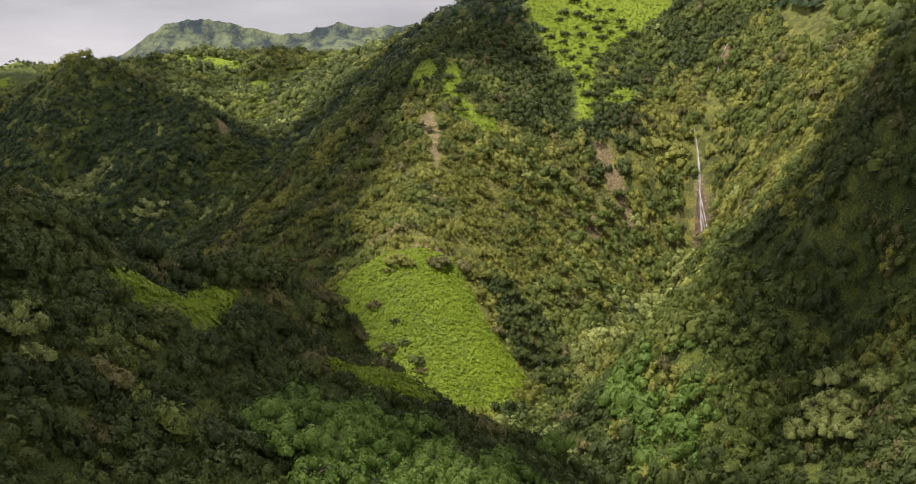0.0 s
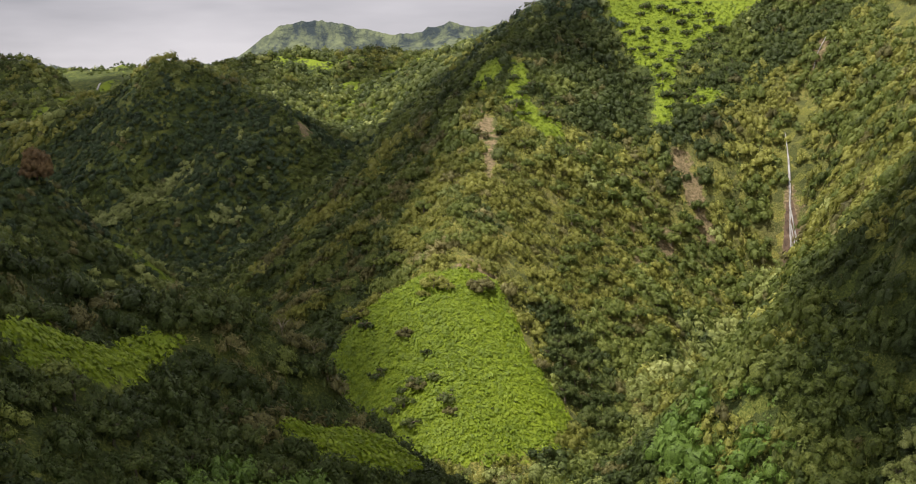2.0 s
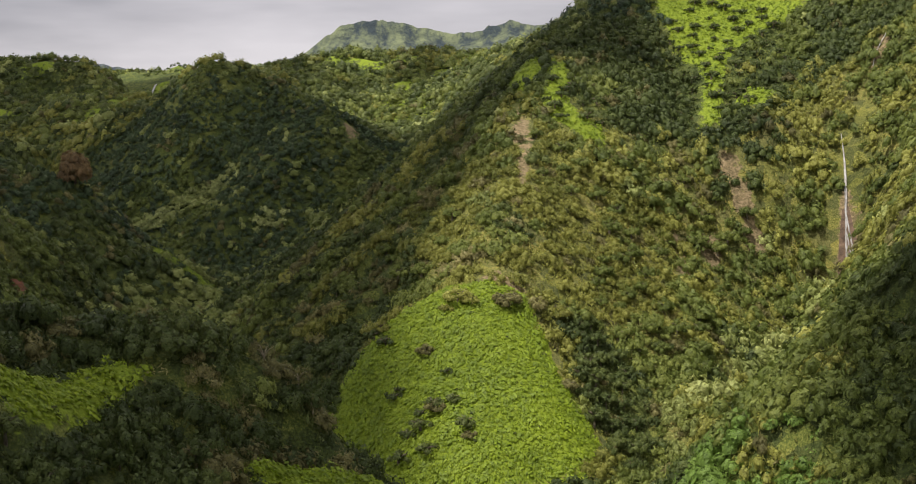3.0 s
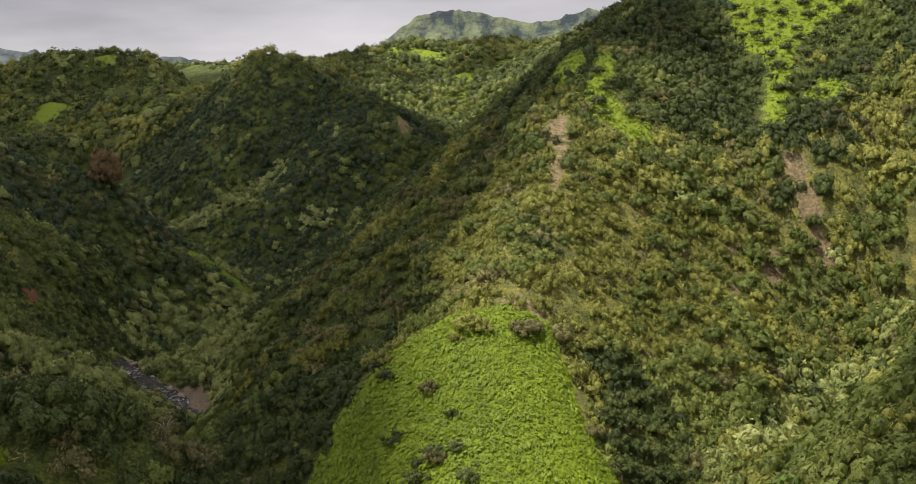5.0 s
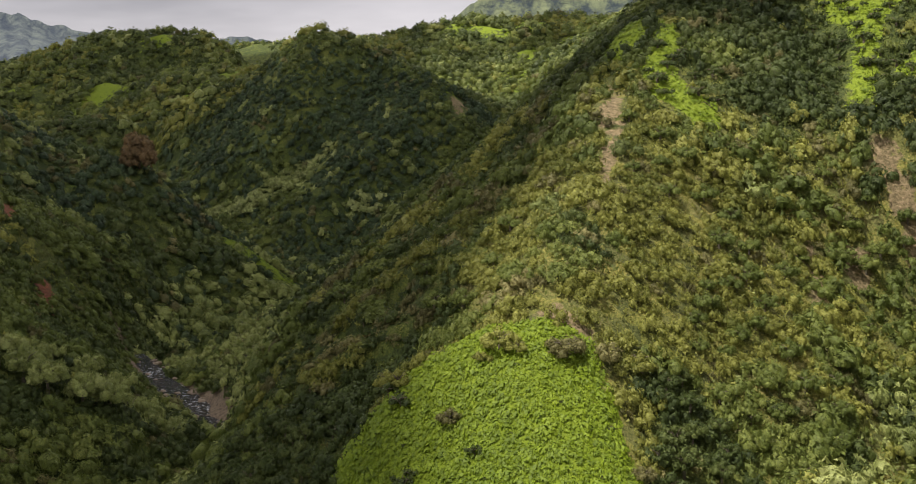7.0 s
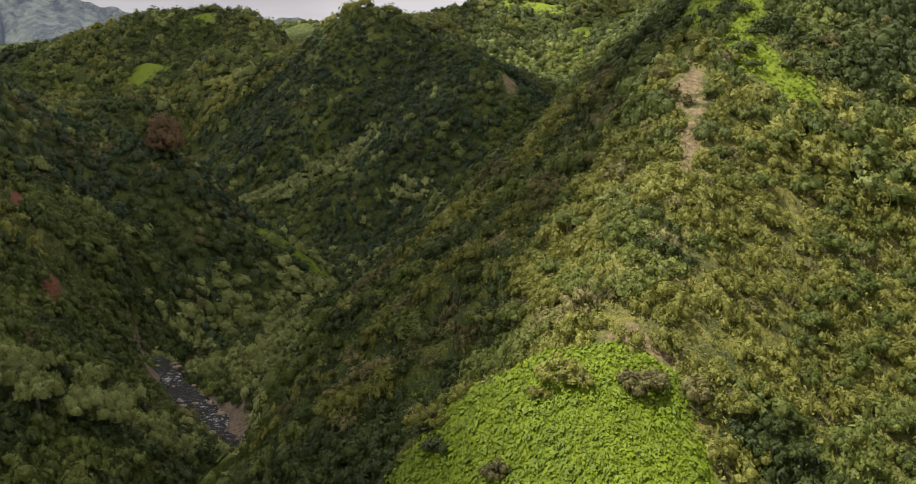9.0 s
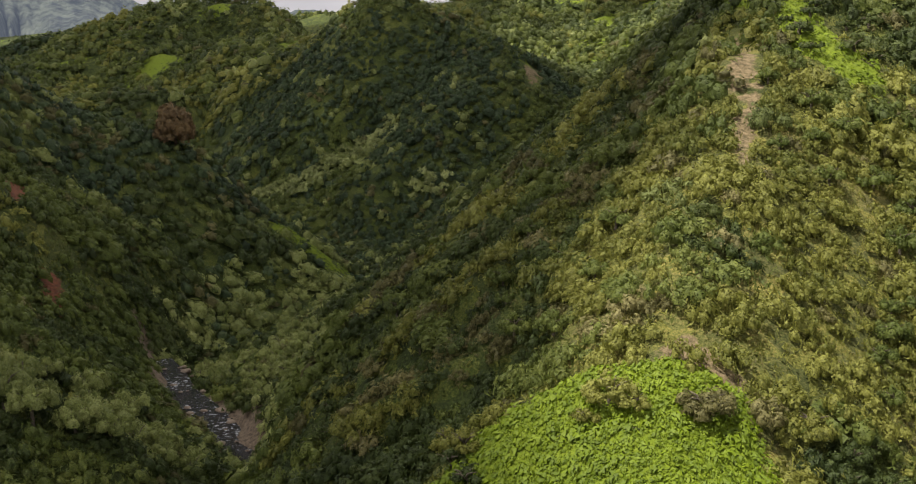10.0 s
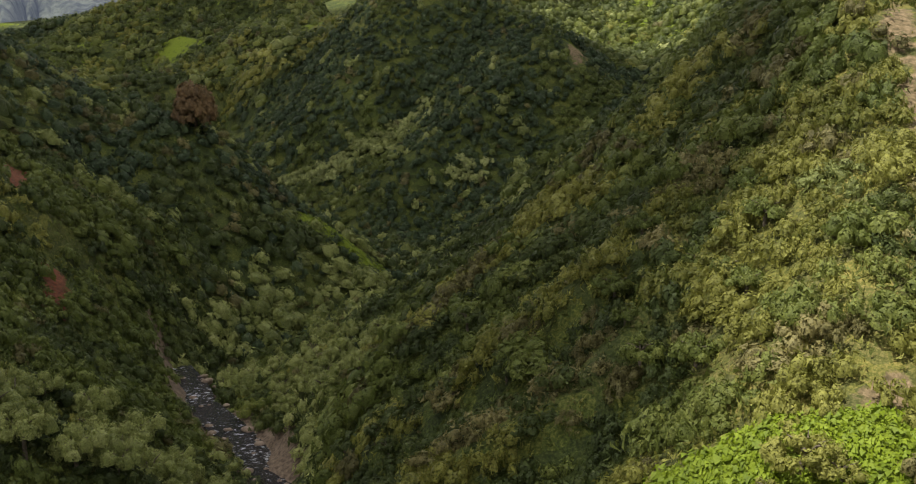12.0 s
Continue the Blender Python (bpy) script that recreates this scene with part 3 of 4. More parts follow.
def ground_z(x, y):
    """Height of the soil: the tree tops less the growth on it, with gullies and rills."""
    x, y = np.asarray(x, float), np.asarray(y, float)
    z = canopy(x, y)
    far = np.hypot(x + 120, y - 450)
    wide = np.clip((far - 900) / 700, 0, 1)
    z = z * (1 - wide) + (135 + 25 * waves(x, y, 700, 3)) * wide
    river = off_line(x, y, RIVER)
    grown = np.clip(1.2 - fern_at(x, y) * 1.4, 0.12, 1) * np.clip((river - 4.6) / 5 + np.clip((y - 402) / 6, 0, 1), 0, 1) + 0.35 * np.clip(5.5 - river, 0, 1.5) * (y < 406)
    rough = np.clip((river - 6) / 20, 0, 1)
    bushy = np.clip(1.2 - fern_at(x, y), 0.15, 1)
    crest = np.min([off_line(x, y, CRESTS[k]) for k in ("west_mountain", "rear_ridge", "far_west_hill", "back_crest")], axis=0)
    spine = np.min([off_line(x, y, CRESTS[k]) for k in ("main_spur", "west_rib", "flank_rib")], axis=0)
    bushy = bushy * np.clip(crest / 35, 0.15, 1) * np.clip(spine / 9, 0.1, 1)
    ribs = (waves(x, y, 24, 11, 3) * 0.9 + ribs_at(x, y) * np.where(y > 500, 7.0, 5.2) + ribbed(x, y, 0.45, -0.9, 38, 23) * 3.5 * np.clip((y - 520) / 80, 0, 1)) * bushy
    ribs = ribs * np.clip(np.minimum(off_line(x, y, PALE_BAND), off_line(x, y, BEDS["notch"])) / 40 - 0.2, 0, 1)
    grove = np.zeros(x.shape)
    for o in GROVES:
        grove = np.maximum(grove, spot(x, y, *o))
    return z - np.interp(y, [430, 520, 720, 800], [2.6, 3.2, 3.6, 5.0]) * grown - 3.0 * np.clip(grove, 0, 0.7) + ribs * rough


def graded(lo, a, b, hi, step, growth):
    """Marks along an axis: even from a to b, ever wider beyond."""
    out = list(np.arange(a, b, step))
    s = step
    while out[-1] < hi:
        s *= growth
        out.append(out[-1] + s)
    s = step
    while out[0] > lo:
        s *= growth
        out.insert(0, out[0] - s)
    return np.array(out)


# ---- ground ----
gx, gy = np.meshgrid(graded(-4500, -230, 115, 4500, 2.8, 1.07), graded(-2500, 110, 440, 4700, 2.8, 1.035))
gz = ground_z(gx, gy)
ground = new("ground", smoothed(mesh_of("ground", np.c_[gx.ravel(), gy.ravel(), gz.ravel()], sheet(gx.shape), GROUND, fern=fern_at(gx, gy).ravel(), bare=bare_at(gx, gy).ravel(), red=red_at(gx, gy).ravel(), dry=dry_at(gx, gy).ravel(), wet=np.clip(1.6 - off_line(gx, gy, RIVER) / 6.0, 0, 1).ravel() * ((gy < 406) & (gy > 338)).ravel())))


def surface_z(x, y):
    """Height of the ground mesh itself at places on the plan."""
    ax, ay = gx[0], gy[:, 0]
    i, j = np.clip(np.searchsorted(ax, x) - 1, 0, len(ax) - 2), np.clip(np.searchsorted(ay, y) - 1, 0, len(ay) - 2)
    u, v = (x - ax[i]) / (ax[i + 1] - ax[i]), (y - ay[j]) / (ay[j + 1] - ay[j])
    return (gz[j, i] * (1 - u) + gz[j, i + 1] * u) * (1 - v) + (gz[j + 1, i] * (1 - u) + gz[j + 1, i + 1] * u) * v


tagged(ground, "steep green mountain slopes of soil, ferns and low scrub", "ground", kind="structure")

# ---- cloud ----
# Layer added out of view; seed and offset picked to shade particular slopes.
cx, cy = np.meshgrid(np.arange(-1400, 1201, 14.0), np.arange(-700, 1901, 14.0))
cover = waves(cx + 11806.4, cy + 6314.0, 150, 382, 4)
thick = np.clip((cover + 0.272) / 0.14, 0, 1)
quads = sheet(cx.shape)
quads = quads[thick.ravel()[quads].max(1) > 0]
cloud = new("shade_clouds", smoothed(mesh_of("shade_clouds", np.c_[cx.ravel(), cy.ravel(), (530 + 20 * np.abs(cover)).ravel()], quads, CLOUD, thick=thick.ravel())))
tagged(cloud, "unseen broken grey cloud layer over the mountains, its gaps set to shade chosen slopes", "clouds", kind="structure")

# ---- river ----
bed = np.array([p for p in along(RIVER, 2.0) if p[1] < 404])
way = np.gradient(bed[:, :2], axis=0)
way /= np.linalg.norm(way, axis=1)[:, None]
across = np.linspace(-1, 1, 9)
half = np.interp(bed[:, 1], [330, 350, 375, 392, 404], [4.4, 4.3, 3.8, 3.2, 2.4]) * (1 + 0.22 * waves(np.arange(len(bed)) * 2.0, np.zeros(len(bed)), 30, 5))
rv = np.stack([np.stack([bed[:, 0] - way[:, 1] * half * a, bed[:, 1] + way[:, 0] * half * a, bed[:, 2] + 0.5 + 0 * half], -1) for a in across], 1)
fast = np.clip(waves(rv[:, :, 0], rv[:, :, 1], 18, 9, 2) + 0.3, 0, 1)
river = new("river", smoothed(mesh_of("river", rv.reshape(-1, 3), sheet(rv.shape[:2]), WATER, fast=fast.ravel())))
tagged(river, "dark mountain river with white riffles between wooded banks", "river", kind="structure")


# ---- plants ----
bm = bmesh.new()
bmesh.ops.create_icosphere(bm, subdivisions=1, radius=1)
ICO_V = np.array([v.co[:] for v in bm.verts])
ICO_F = np.array([[v.index for v in f.verts] for f in bm.faces if f.calc_center_median().z > -0.45])
bm.free()


def crown(seed, lobes, leaves, spray, height=0.8, spread=1.0, core=0.8, fat=(0.36, 0.58)):
    """A crown about one unit in radius: jittered cores with many leaf sprays standing out of them. Returns corners and triangles."""
    r = np.random.RandomState(seed)
    vs, fs, n = [], [], 0
    for k in range(lobes):
        a = 2 * math.pi * (k + r.uniform(-0.35, 0.35)) / max(1, lobes - 1)
        d = 0.0 if k == 0 else r.uniform(0.4, 0.8) * spread
        c = np.array([d * math.cos(a), d * math.sin(a), height * (r.uniform(0.45, 0.75) if k == 0 else r.uniform(0.05, 0.5))])
        rad = r.uniform(*fat)
        v = ICO_V * rad * core * r.uniform(0.7, 1.15, (len(ICO_V), 1)) * (1, 1, 0.85 * height) + c
        vs.append(v)
        fs.append(ICO_F + n)
        n += len(v)
        u = r.normal(size=(leaves, 3))
        u[:, 2] = np.abs(u[:, 2]) * 1.4 - 0.35
        u /= np.linalg.norm(u, axis=1)[:, None]
        p = c + u * rad * r.uniform(0.8, 1.12, (leaves, 1)) * (1, 1, 0.9 * height)
        face = u + r.normal(size=u.shape) * 0.4 + (0, 0, 0.2)
        face /= np.linalg.norm(face, axis=1)[:, None]
        t = np.cross(face, r.normal(size=u.shape))
        t /= np.linalg.norm(t, axis=1)[:, None]
        b = np.cross(face, t)
        s = spray * r.uniform(0.55, 1.35, (leaves, 1))
        tri = np.stack([p - t * s * 0.55 - b * s * 0.35, p + t * s * 0.55 - b * s * r.uniform(0.0, 0.5, (leaves, 1)), p + b * s * 0.75], 1)
        vs.append(tri.reshape(-1, 3))
        fs.append(np.arange(leaves * 3).reshape(-1, 3) + n)
        n += leaves * 3
    return np.concatenate(vs), np.concatenate(fs)


def dome(seed, lobes, leaves, leaf):
    """A rounded crown whose lobes cover a half sphere one unit in radius."""
    r = np.random.RandomState(seed)
    vs, fs, n = [], [], 0
    for k in range(lobes):
        h = (k + 0.5) / lobes
        a, flat = 2.4 * k, math.sqrt(1 - (1 - h) ** 2 * 0.95)
        c = np.array([math.cos(a) * flat, math.sin(a) * flat, 1.15 * (1 - h) - 0.05]) * r.uniform(0.62, 0.8)
        v, f = crown(seed + k, 1, leaves, leaf / 0.3, 1.0, 0.0, 0.85, (0.8, 1.0))
        vs.append(v * r.uniform(0.26, 0.38) + c)
        fs.append(f + n)
        n += len(v)
    return np.concatenate(vs), np.concatenate(fs)


GRAND = [crown(110 + i, 14, 46, 0.098, 1.0, 1.1, 0.9, (0.22, 0.4)) for i in range(4)]
NEAR = [crown(10 + i, 6, 32, 0.15, 0.85, 1.15, 0.8, (0.3, 0.52)) for i in range(6)]
MIDDLE = [crown(30 + i, 4, 20, 0.2, 0.85, 1.15, 0.84, (0.34, 0.56)) for i in range(6)]
REMOTE = [crown(50 + i, 2, 19, 0.2, 0.8, 1.2, 0.9) for i in range(5)]
SPECK = [crown(70 + i, 2, 10, 0.24, 0.8, 1.1, 0.92, (0.4, 0.56)) for i in range(5)]


def spray(seed, leaves):
    """A low plant of loose leaves, one unit in radius."""
    r = np.random.RandomState(seed)
    p = r.normal(size=(leaves, 3)) * (0.45, 0.45, 0.2) + (0, 0, 0.35)
    d, e = r.normal(size=(leaves, 3)), r.normal(size=(leaves, 3)) * (1, 1, 0.4)
    d, e = d / np.linalg.norm(d, axis=1)[:, None] * 0.36, e / np.linalg.norm(e, axis=1)[:, None] * 0.36
    return np.stack([p - d, p + d * 0.6 + e * 0.5, p + e], 1).reshape(-1, 3), np.arange(leaves * 3).reshape(-1, 3)


LOW = [spray(130 + i, 11) for i in range(6)]


LEAN_WITH = 0.3


def planted(name, places, models, mat, seed):
    """One mesh of many plants; a place is x, y, z, radius, height, shade and the slope that the crown leans with."""
    r = np.random.RandomState(seed)
    vs, fs, shade, n = [], [], [], 0
    pick = r.randint(0, len(models), len(places))
    for k, (mv, mf) in enumerate(models):
        p = places[pick == k]
        if not len(p):
            continue
        a = r.uniform(0, 2 * math.pi, len(p))
        c, s = np.cos(a)[:, None], np.sin(a)[:, None]
        e = r.uniform(0.75, 1.3, (len(p), 1))
        x = (mv[None, :, 0] * c * e - mv[None, :, 1] * s / e) * p[:, 3:4] + p[:, 0:1]
        y = (mv[None, :, 0] * s * e + mv[None, :, 1] * c / e) * p[:, 3:4] + p[:, 1:2]
        z = mv[None, :, 2] * p[:, 4:5] + p[:, 2:3]
        z = z + LEAN_WITH * (p[:, 6:7] * (x - p[:, 0:1]) + p[:, 7:8] * (y - p[:, 1:2]))
        vs.append(np.stack([x, y, z], -1).reshape(-1, 3))
        fs.append((mf[None] + (n + np.arange(len(p)) * len(mv))[:, None, None]).reshape(-1, 3))
        shade.append(np.repeat(p[:, 5], len(mv)))
        n += len(p) * len(mv)
    return smoothed(mesh_of(name, np.concatenate(vs), np.concatenate(fs), mat, vary=np.concatenate(shade)))


def slope(x, y):
    """The fall of the land to the east and to the north."""
    return (canopy(x + 4, y) - canopy(x - 4, y)) / 8, (canopy(x, y + 4) - canopy(x, y - 4)) / 8


def scattered(x0, x1, y0, y1, gap, seed):
    """Jittered places over a stretch of the plan."""
    r = np.random.RandomState(seed)
    x, y = np.meshgrid(np.arange(x0, x1, gap), np.arange(y0, y1, gap))
    x, y = x.ravel() + r.uniform(-0.48, 0.48, x.size) * gap, y.ravel() + r.uniform(-0.48, 0.48, y.size) * gap
    return x, y, r


def drawn(x, y, size, seed, r):
    """A number from 0 to 1 for each place that neighbours mostly share."""
    return np.clip(0.5 + 0.62 * waves(x, y, size, seed, 2) + r.uniform(-0.17, 0.17, len(x)), 0, 1)


def species(x, y, r):
    """Which plant grows at a place: 0 dark, 1 olive, 2 pale, 3 brown, 4 bright, 5 mid green."""
    patch, patch2 = waves(x, y, 22, 31, 3), waves(x, y, 30, 41, 3)
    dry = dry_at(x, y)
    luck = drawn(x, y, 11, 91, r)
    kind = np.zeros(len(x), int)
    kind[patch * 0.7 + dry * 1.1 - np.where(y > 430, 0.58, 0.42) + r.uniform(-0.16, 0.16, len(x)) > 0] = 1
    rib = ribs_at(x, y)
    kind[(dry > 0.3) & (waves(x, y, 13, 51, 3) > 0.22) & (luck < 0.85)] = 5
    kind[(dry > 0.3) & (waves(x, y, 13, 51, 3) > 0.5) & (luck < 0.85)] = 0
    kind[(rib > 0.25) & (luck < 0.5)] = 1
    kind[(dry < 0.4) & (y < 560) & (waves(x, y, 18, 37, 3) + r.uniform(-0.2, 0.2, len(x)) > 0.12)] = 5
    kind[(rib < -0.25) & (luck < 0.75)] = 0
    kind[(dry > 0.3) & (patch2 > 0.05) & (luck > 0.3) & (luck < 0.52)] = 5
    kind[(dry > 0.4) & (luck < 0.09)] = 3
    kind[(rib > 0.3) & (luck < 0.12)] = 3
    kind[(dry > 0.4) & (luck > 0.98)] = 2
    kind[(spot(x, y, 72, 220, 34, 30) > 0.3) & (luck < 0.26)] = 3
    kind[(spot(x, y, 72, 215, 34, 34) > 0.3) & (luck > 0.7)] = np.where(luck > 0.86, 1, 5)[(spot(x, y, 72, 215, 34, 34) > 0.3) & (luck > 0.7)]
    glade = (spot(x, y, 38, 212, 9, 12) > 0.4) & (luck > 0.25)
    kind[glade] = np.where(luck > 0.5, 4, 1)[glade]
    kind[(spot(x, y, 32, 405, 34, 50) > 0.4) & (drawn(x, y, 12, 98, r) < 0.55)] = 0
    flank = within(x, y, WEST_FLANK, 4.0) > 0.5
    dice = drawn(x, y, 9, 97, r)
    kind[flank & (rib > 0.0) & (dice < 0.5)] = 1
    kind[flank & (rib > 0.0) & (dice > 0.7)] = 3
    kind[flank & (rib < -0.1)] = np.where(dice < 0.35, 5, 0)[flank & (rib < -0.1)]
    wet = np.minimum(off_line(x, y, RIVER), off_line(x, y, CREEK))
    pale = np.clip(1 - wet / 26, 0, 1) + patch2 * 0.55 + r.uniform(-0.25, 0.25, len(x))
    kind[(pale > np.where(x > -60, 1.15, 0.9)) & (y < 520)] = 2
    kind[(y > 560) & (rib > 0.3) & (luck < 0.2)] = 1
    kind[(y > 780) & (luck > 0.55)] = 5
    kind[(y > 780) & (luck > 0.82)] = 1
    kind[(off_line(x, y, PALE_BAND) < 4) & (r.uniform(size=len(x)) < 0.8)] = 2
    crest = np.minimum(off_line(x, y, CRESTS["near_ridge"]), off_line(x, y, CRESTS["valley_spur"]))
    kind[(y < 190) & (drawn(x, y, 10, 95, r) < 0.6)] = 0
    kind[(crest < 10) & (r.uniform(size=len(x)) < 0.14)] = 3
    kind[(y > 640) & (off_line(x, y, CRESTS["west_mountain"]) < 9) & (r.uniform(size=len(x)) < 0.7)] = 1
    kind[r.uniform(size=len(x)) < np.where(y > 600, 0.02, 0.05)] = 3
    kind[(y > 420) & (r.uniform(size=len(x)) < np.where(y < 640, 0.1, 0.03))] = 2
    kind[(spot(x, y, -2, 134, 22, 14) > 0.5) & (r.uniform(size=len(x)) < 0.75)] = 4
    return kind


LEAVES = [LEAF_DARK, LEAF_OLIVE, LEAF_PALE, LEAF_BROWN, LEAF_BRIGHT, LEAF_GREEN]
# Across the valley the dark kind takes the copy painted with haze blue.
FAR_LEAVES = [LEAF_HAZE, LEAF_GREEN, LEAF_PALE, LEAF_BROWN, LEAF_BRIGHT, LEAF_DARK]
WOODS = ["dark green", "olive green", "pale silvery-green", "brownish dry", "bright green", "fresh green"]


# ---- single trees ----
def part(name, me, parent, label=""):
    ob = new(name, me)
    ob.parent = parent
    return tagged(ob, label)


def limb(path, radii, sides=6):
    """Corners and quads of a tapered branch along a path."""
    vs, fs = [], []
    path = np.array(path, float)
    for i, (p, r) in enumerate(zip(path, radii)):
        d = path[min(i + 1, len(path) - 1)] - path[max(i - 1, 0)]
        d /= np.linalg.norm(d)
        u = np.cross(d, (0.3, 0.9, 0.2))
        u /= np.linalg.norm(u)
        w = np.cross(d, u)
        vs += [p + r * (u * math.cos(a) + w * math.sin(a)) for a in np.arange(sides) * 2 * math.pi / sides]
    for i in range(len(path) - 1):
        for k in range(sides):
            a, b = i * sides + k, i * sides + (k + 1) % sides
            fs.append((a, b, b + sides, a + sides))
    return vs, fs


def trunk_mesh(seed, height, spread, thick, mat):
    """A leaning trunk that forks into limbs."""
    r = np.random.RandomState(seed)
    vs, fs = limb([(0, 0, -0.8), (r.uniform(-0.1, 0.1), 0, height * 0.3), (r.uniform(-0.2, 0.2), r.uniform(-0.2, 0.2), height * 0.62)], [thick * 1.3, thick, thick * 0.7])
    top = np.array(vs[-6:]).mean(0)
    for k in range(5):
        a = 2 * math.pi * (k + r.uniform(-0.3, 0.3)) / 5
        e = top + np.array([math.cos(a) * spread, math.sin(a) * spread, height * r.uniform(0.25, 0.45)])
        v, f = limb([top - (0, 0, 0.1 * height), (top + e) / 2 + (0, 0, 0.08 * height), e], [thick * 0.6, thick * 0.4, thick * 0.12], 5)
        fs += [tuple(i + len(vs) for i in q) for q in f]
        vs += v
    return mesh_of("trunk", vs, np.array(fs), mat)


def tree_kind(name, seed, mat, label, category, radius, height, model, bark=None, base=0.34):
    """One tree with its trunk and crown, standing at the origin."""
    tree = tagged(new(name), label, category)
    part("trunk", trunk_mesh(seed, height * (0.42 + 0.7 * base), radius * 0.6, 0.06 * radius + 0.06, bark or BARK), tree)
    v, f = model
    v = v * (radius, radius, height * 0.62) + (0, 0, height * base)
    part("crown", smoothed(mesh_of("crown", v, f, mat, vary=np.full(len(v), 0.5))), tree)
    return tree


TAKEN = []


def stand(trees, places, seed, group, on_fern=False):
    """Copies of the trees at places x, y, size; the first copies are the trees themselves."""
    r = np.random.RandomState(seed)
    fresh = list(trees)
    for x, y, s in places:
        if not on_fern and fern_at(np.array(x), np.array(y)) > 0.4:
            continue
        t = fresh.pop() if fresh else trees[r.randint(len(trees))]
        m = pose(x, y, float(surface_z(x, y)) - 0.15, 0, 0, r.uniform(0, 360)) @ Matrix.Scale(s, 4)
        if t["label"] and t.get("stood"):
            ob = copy_thing(t, m)
            ob.matrix_basis = m
        else:
            t.matrix_basis = m
            t["stood"] = 1
            ob = t
        tagged(ob, group=group)
        TAKEN.append((x, y, s * 1.6))


def thicket(cx, cy, rx, ry, turn, n, gap, seed, lo, hi):
    """Places for n trees in an oval, no two nearer than the gap."""
    r, out = np.random.RandomState(seed), []
    for _ in range(n * 30):
        a, d = r.uniform(0, 2 * math.pi), math.sqrt(r.uniform())
        u, v = d * rx * math.cos(a), d * ry * math.sin(a)
        c, s = math.cos(radians(turn)), math.sin(radians(turn))
        x, y = cx + u * c - v * s, cy + u * s + v * c
        if all(math.hypot(x - p[0], y - p[1]) > gap for p in out) and off_line(np.array(x), np.array(y), RIVER) > 7:
            out.append((x, y, r.uniform(lo, hi)))
        if len(out) == n:
            break
    return out


pale_trees = [tree_kind("tree", 500 + i, LEAF_PALE, "pale silvery-green broadleaf tree on the valley floor", "tree", 3.6, 7.5, GRAND[i]) for i in range(3)]
stand(pale_trees, thicket(-124, 322, 14, 14, 0, 20, 5.4, 1, 0.85, 1.35) + thicket(-112, 332, 6, 12, 20, 10, 4.0, 2, 0.75, 1.1)
      + thicket(-132, 404, 28, 14, -30, 20, 6.0, 3, 0.7, 1.1) + thicket(-108, 376, 16, 8, -30, 12, 5.0, 4, 0.7, 1.0)
      + thicket(65, 193, 7, 10, 0, 9, 3.6, 68, 0.6, 0.95) + [(-41, 110, 0.55), (-43, 112, 0.7), (-44.5, 117, 0.45)], 5, "pale trees in the valleys")
bright_trees = [tree_kind("tree", 520 + i, LEAF_BRIGHT, "bright green leafy tree at the foot of the slope", "tree", 3.2, 6.5, GRAND[(i + 1) % 4]) for i in range(3)]
stand(bright_trees, thicket(-3, 127, 20, 11, 0, 46, 3.4, 6, 0.75, 1.05) + [(14, 165, 0.9)], 7, "bright trees below the fern strip")
fern_bushes = [tree_kind("bush", 540 + i, LEAF_OLIVE, "olive-green bush standing on the fern slope", "bush", 2.0, 3.6, GRAND[i], base=0.12) for i in range(2)]
stand(fern_bushes, [(-14.5, 271, 1.5), (-11.6, 270.2, 0.9), (-16.5, 269, 0.8), (6, 277, 1.5), (-30, 269, 1.2), (-33, 272, 1.3), (9, 272, 1.2)], 8, "bushes on the fern hill", True)
brown_bushes = [tree_kind("bush", 550 + i, LEAF_BROWN, "brownish rounded bush standing on the fern slope", "bush", 2.0, 3.4, GRAND[i + 2], base=0.12) for i in range(2)]
stand(brown_bushes, [(-4.2, 270.5, 1.6), (-19, 259.5, 1.0), (8.5, 257, 1.0), (-27, 275, 0.8), (-15, 246, 1.0), (-8, 240, 0.7)], 9, "bushes on the fern hill", True)
small_bushes = [tree_kind("shrub", 560 + i, LEAF_DARK, "small dark green shrub among the ferns", "shrub", 1.0, 1.7, NEAR[i], base=0.1) for i in range(3)]
stand(small_bushes, thicket(-12, 253, 22, 20, 0, 36, 3.5, 10, 0.25, 0.7) + [(-14, 254, 1.4), (-15, 247, 2.1), (-12, 247.5, 1.9), (-17.5, 246, 1.6), (-9, 242, 2.4), (-17, 243, 2.2), (-19, 242, 1.9), (-24, 252, 1.8), (-23, 253, 1.4), (-15, 238, 2.2), (-20, 238, 2.4), (-28, 264, 2.1), (-31, 267, 2.4)] + thicket(48, 415, 18, 34, 0, 60, 4.2, 11, 1.2, 2.6) + thicket(4, 366, 8, 20, 15, 12, 4, 61, 1.4, 2.8) + thicket(44, 388, 4, 12, 0, 6, 4, 62, 1.4, 2.4) + thicket(-37, 147, 4, 10, 0, 5, 3, 12, 0.5, 0.9), 13, "shrubs among the ferns", True)
rusty = tree_kind("tree", 580, LEAF_RUST, "large round tree with a rusty brown crown on the spur", "tree", 7.4, 17.5, dome(990, 46, 44, 0.1), base=0.1)
stand([rusty], [(-202, 478, 1.0)], 14, "")
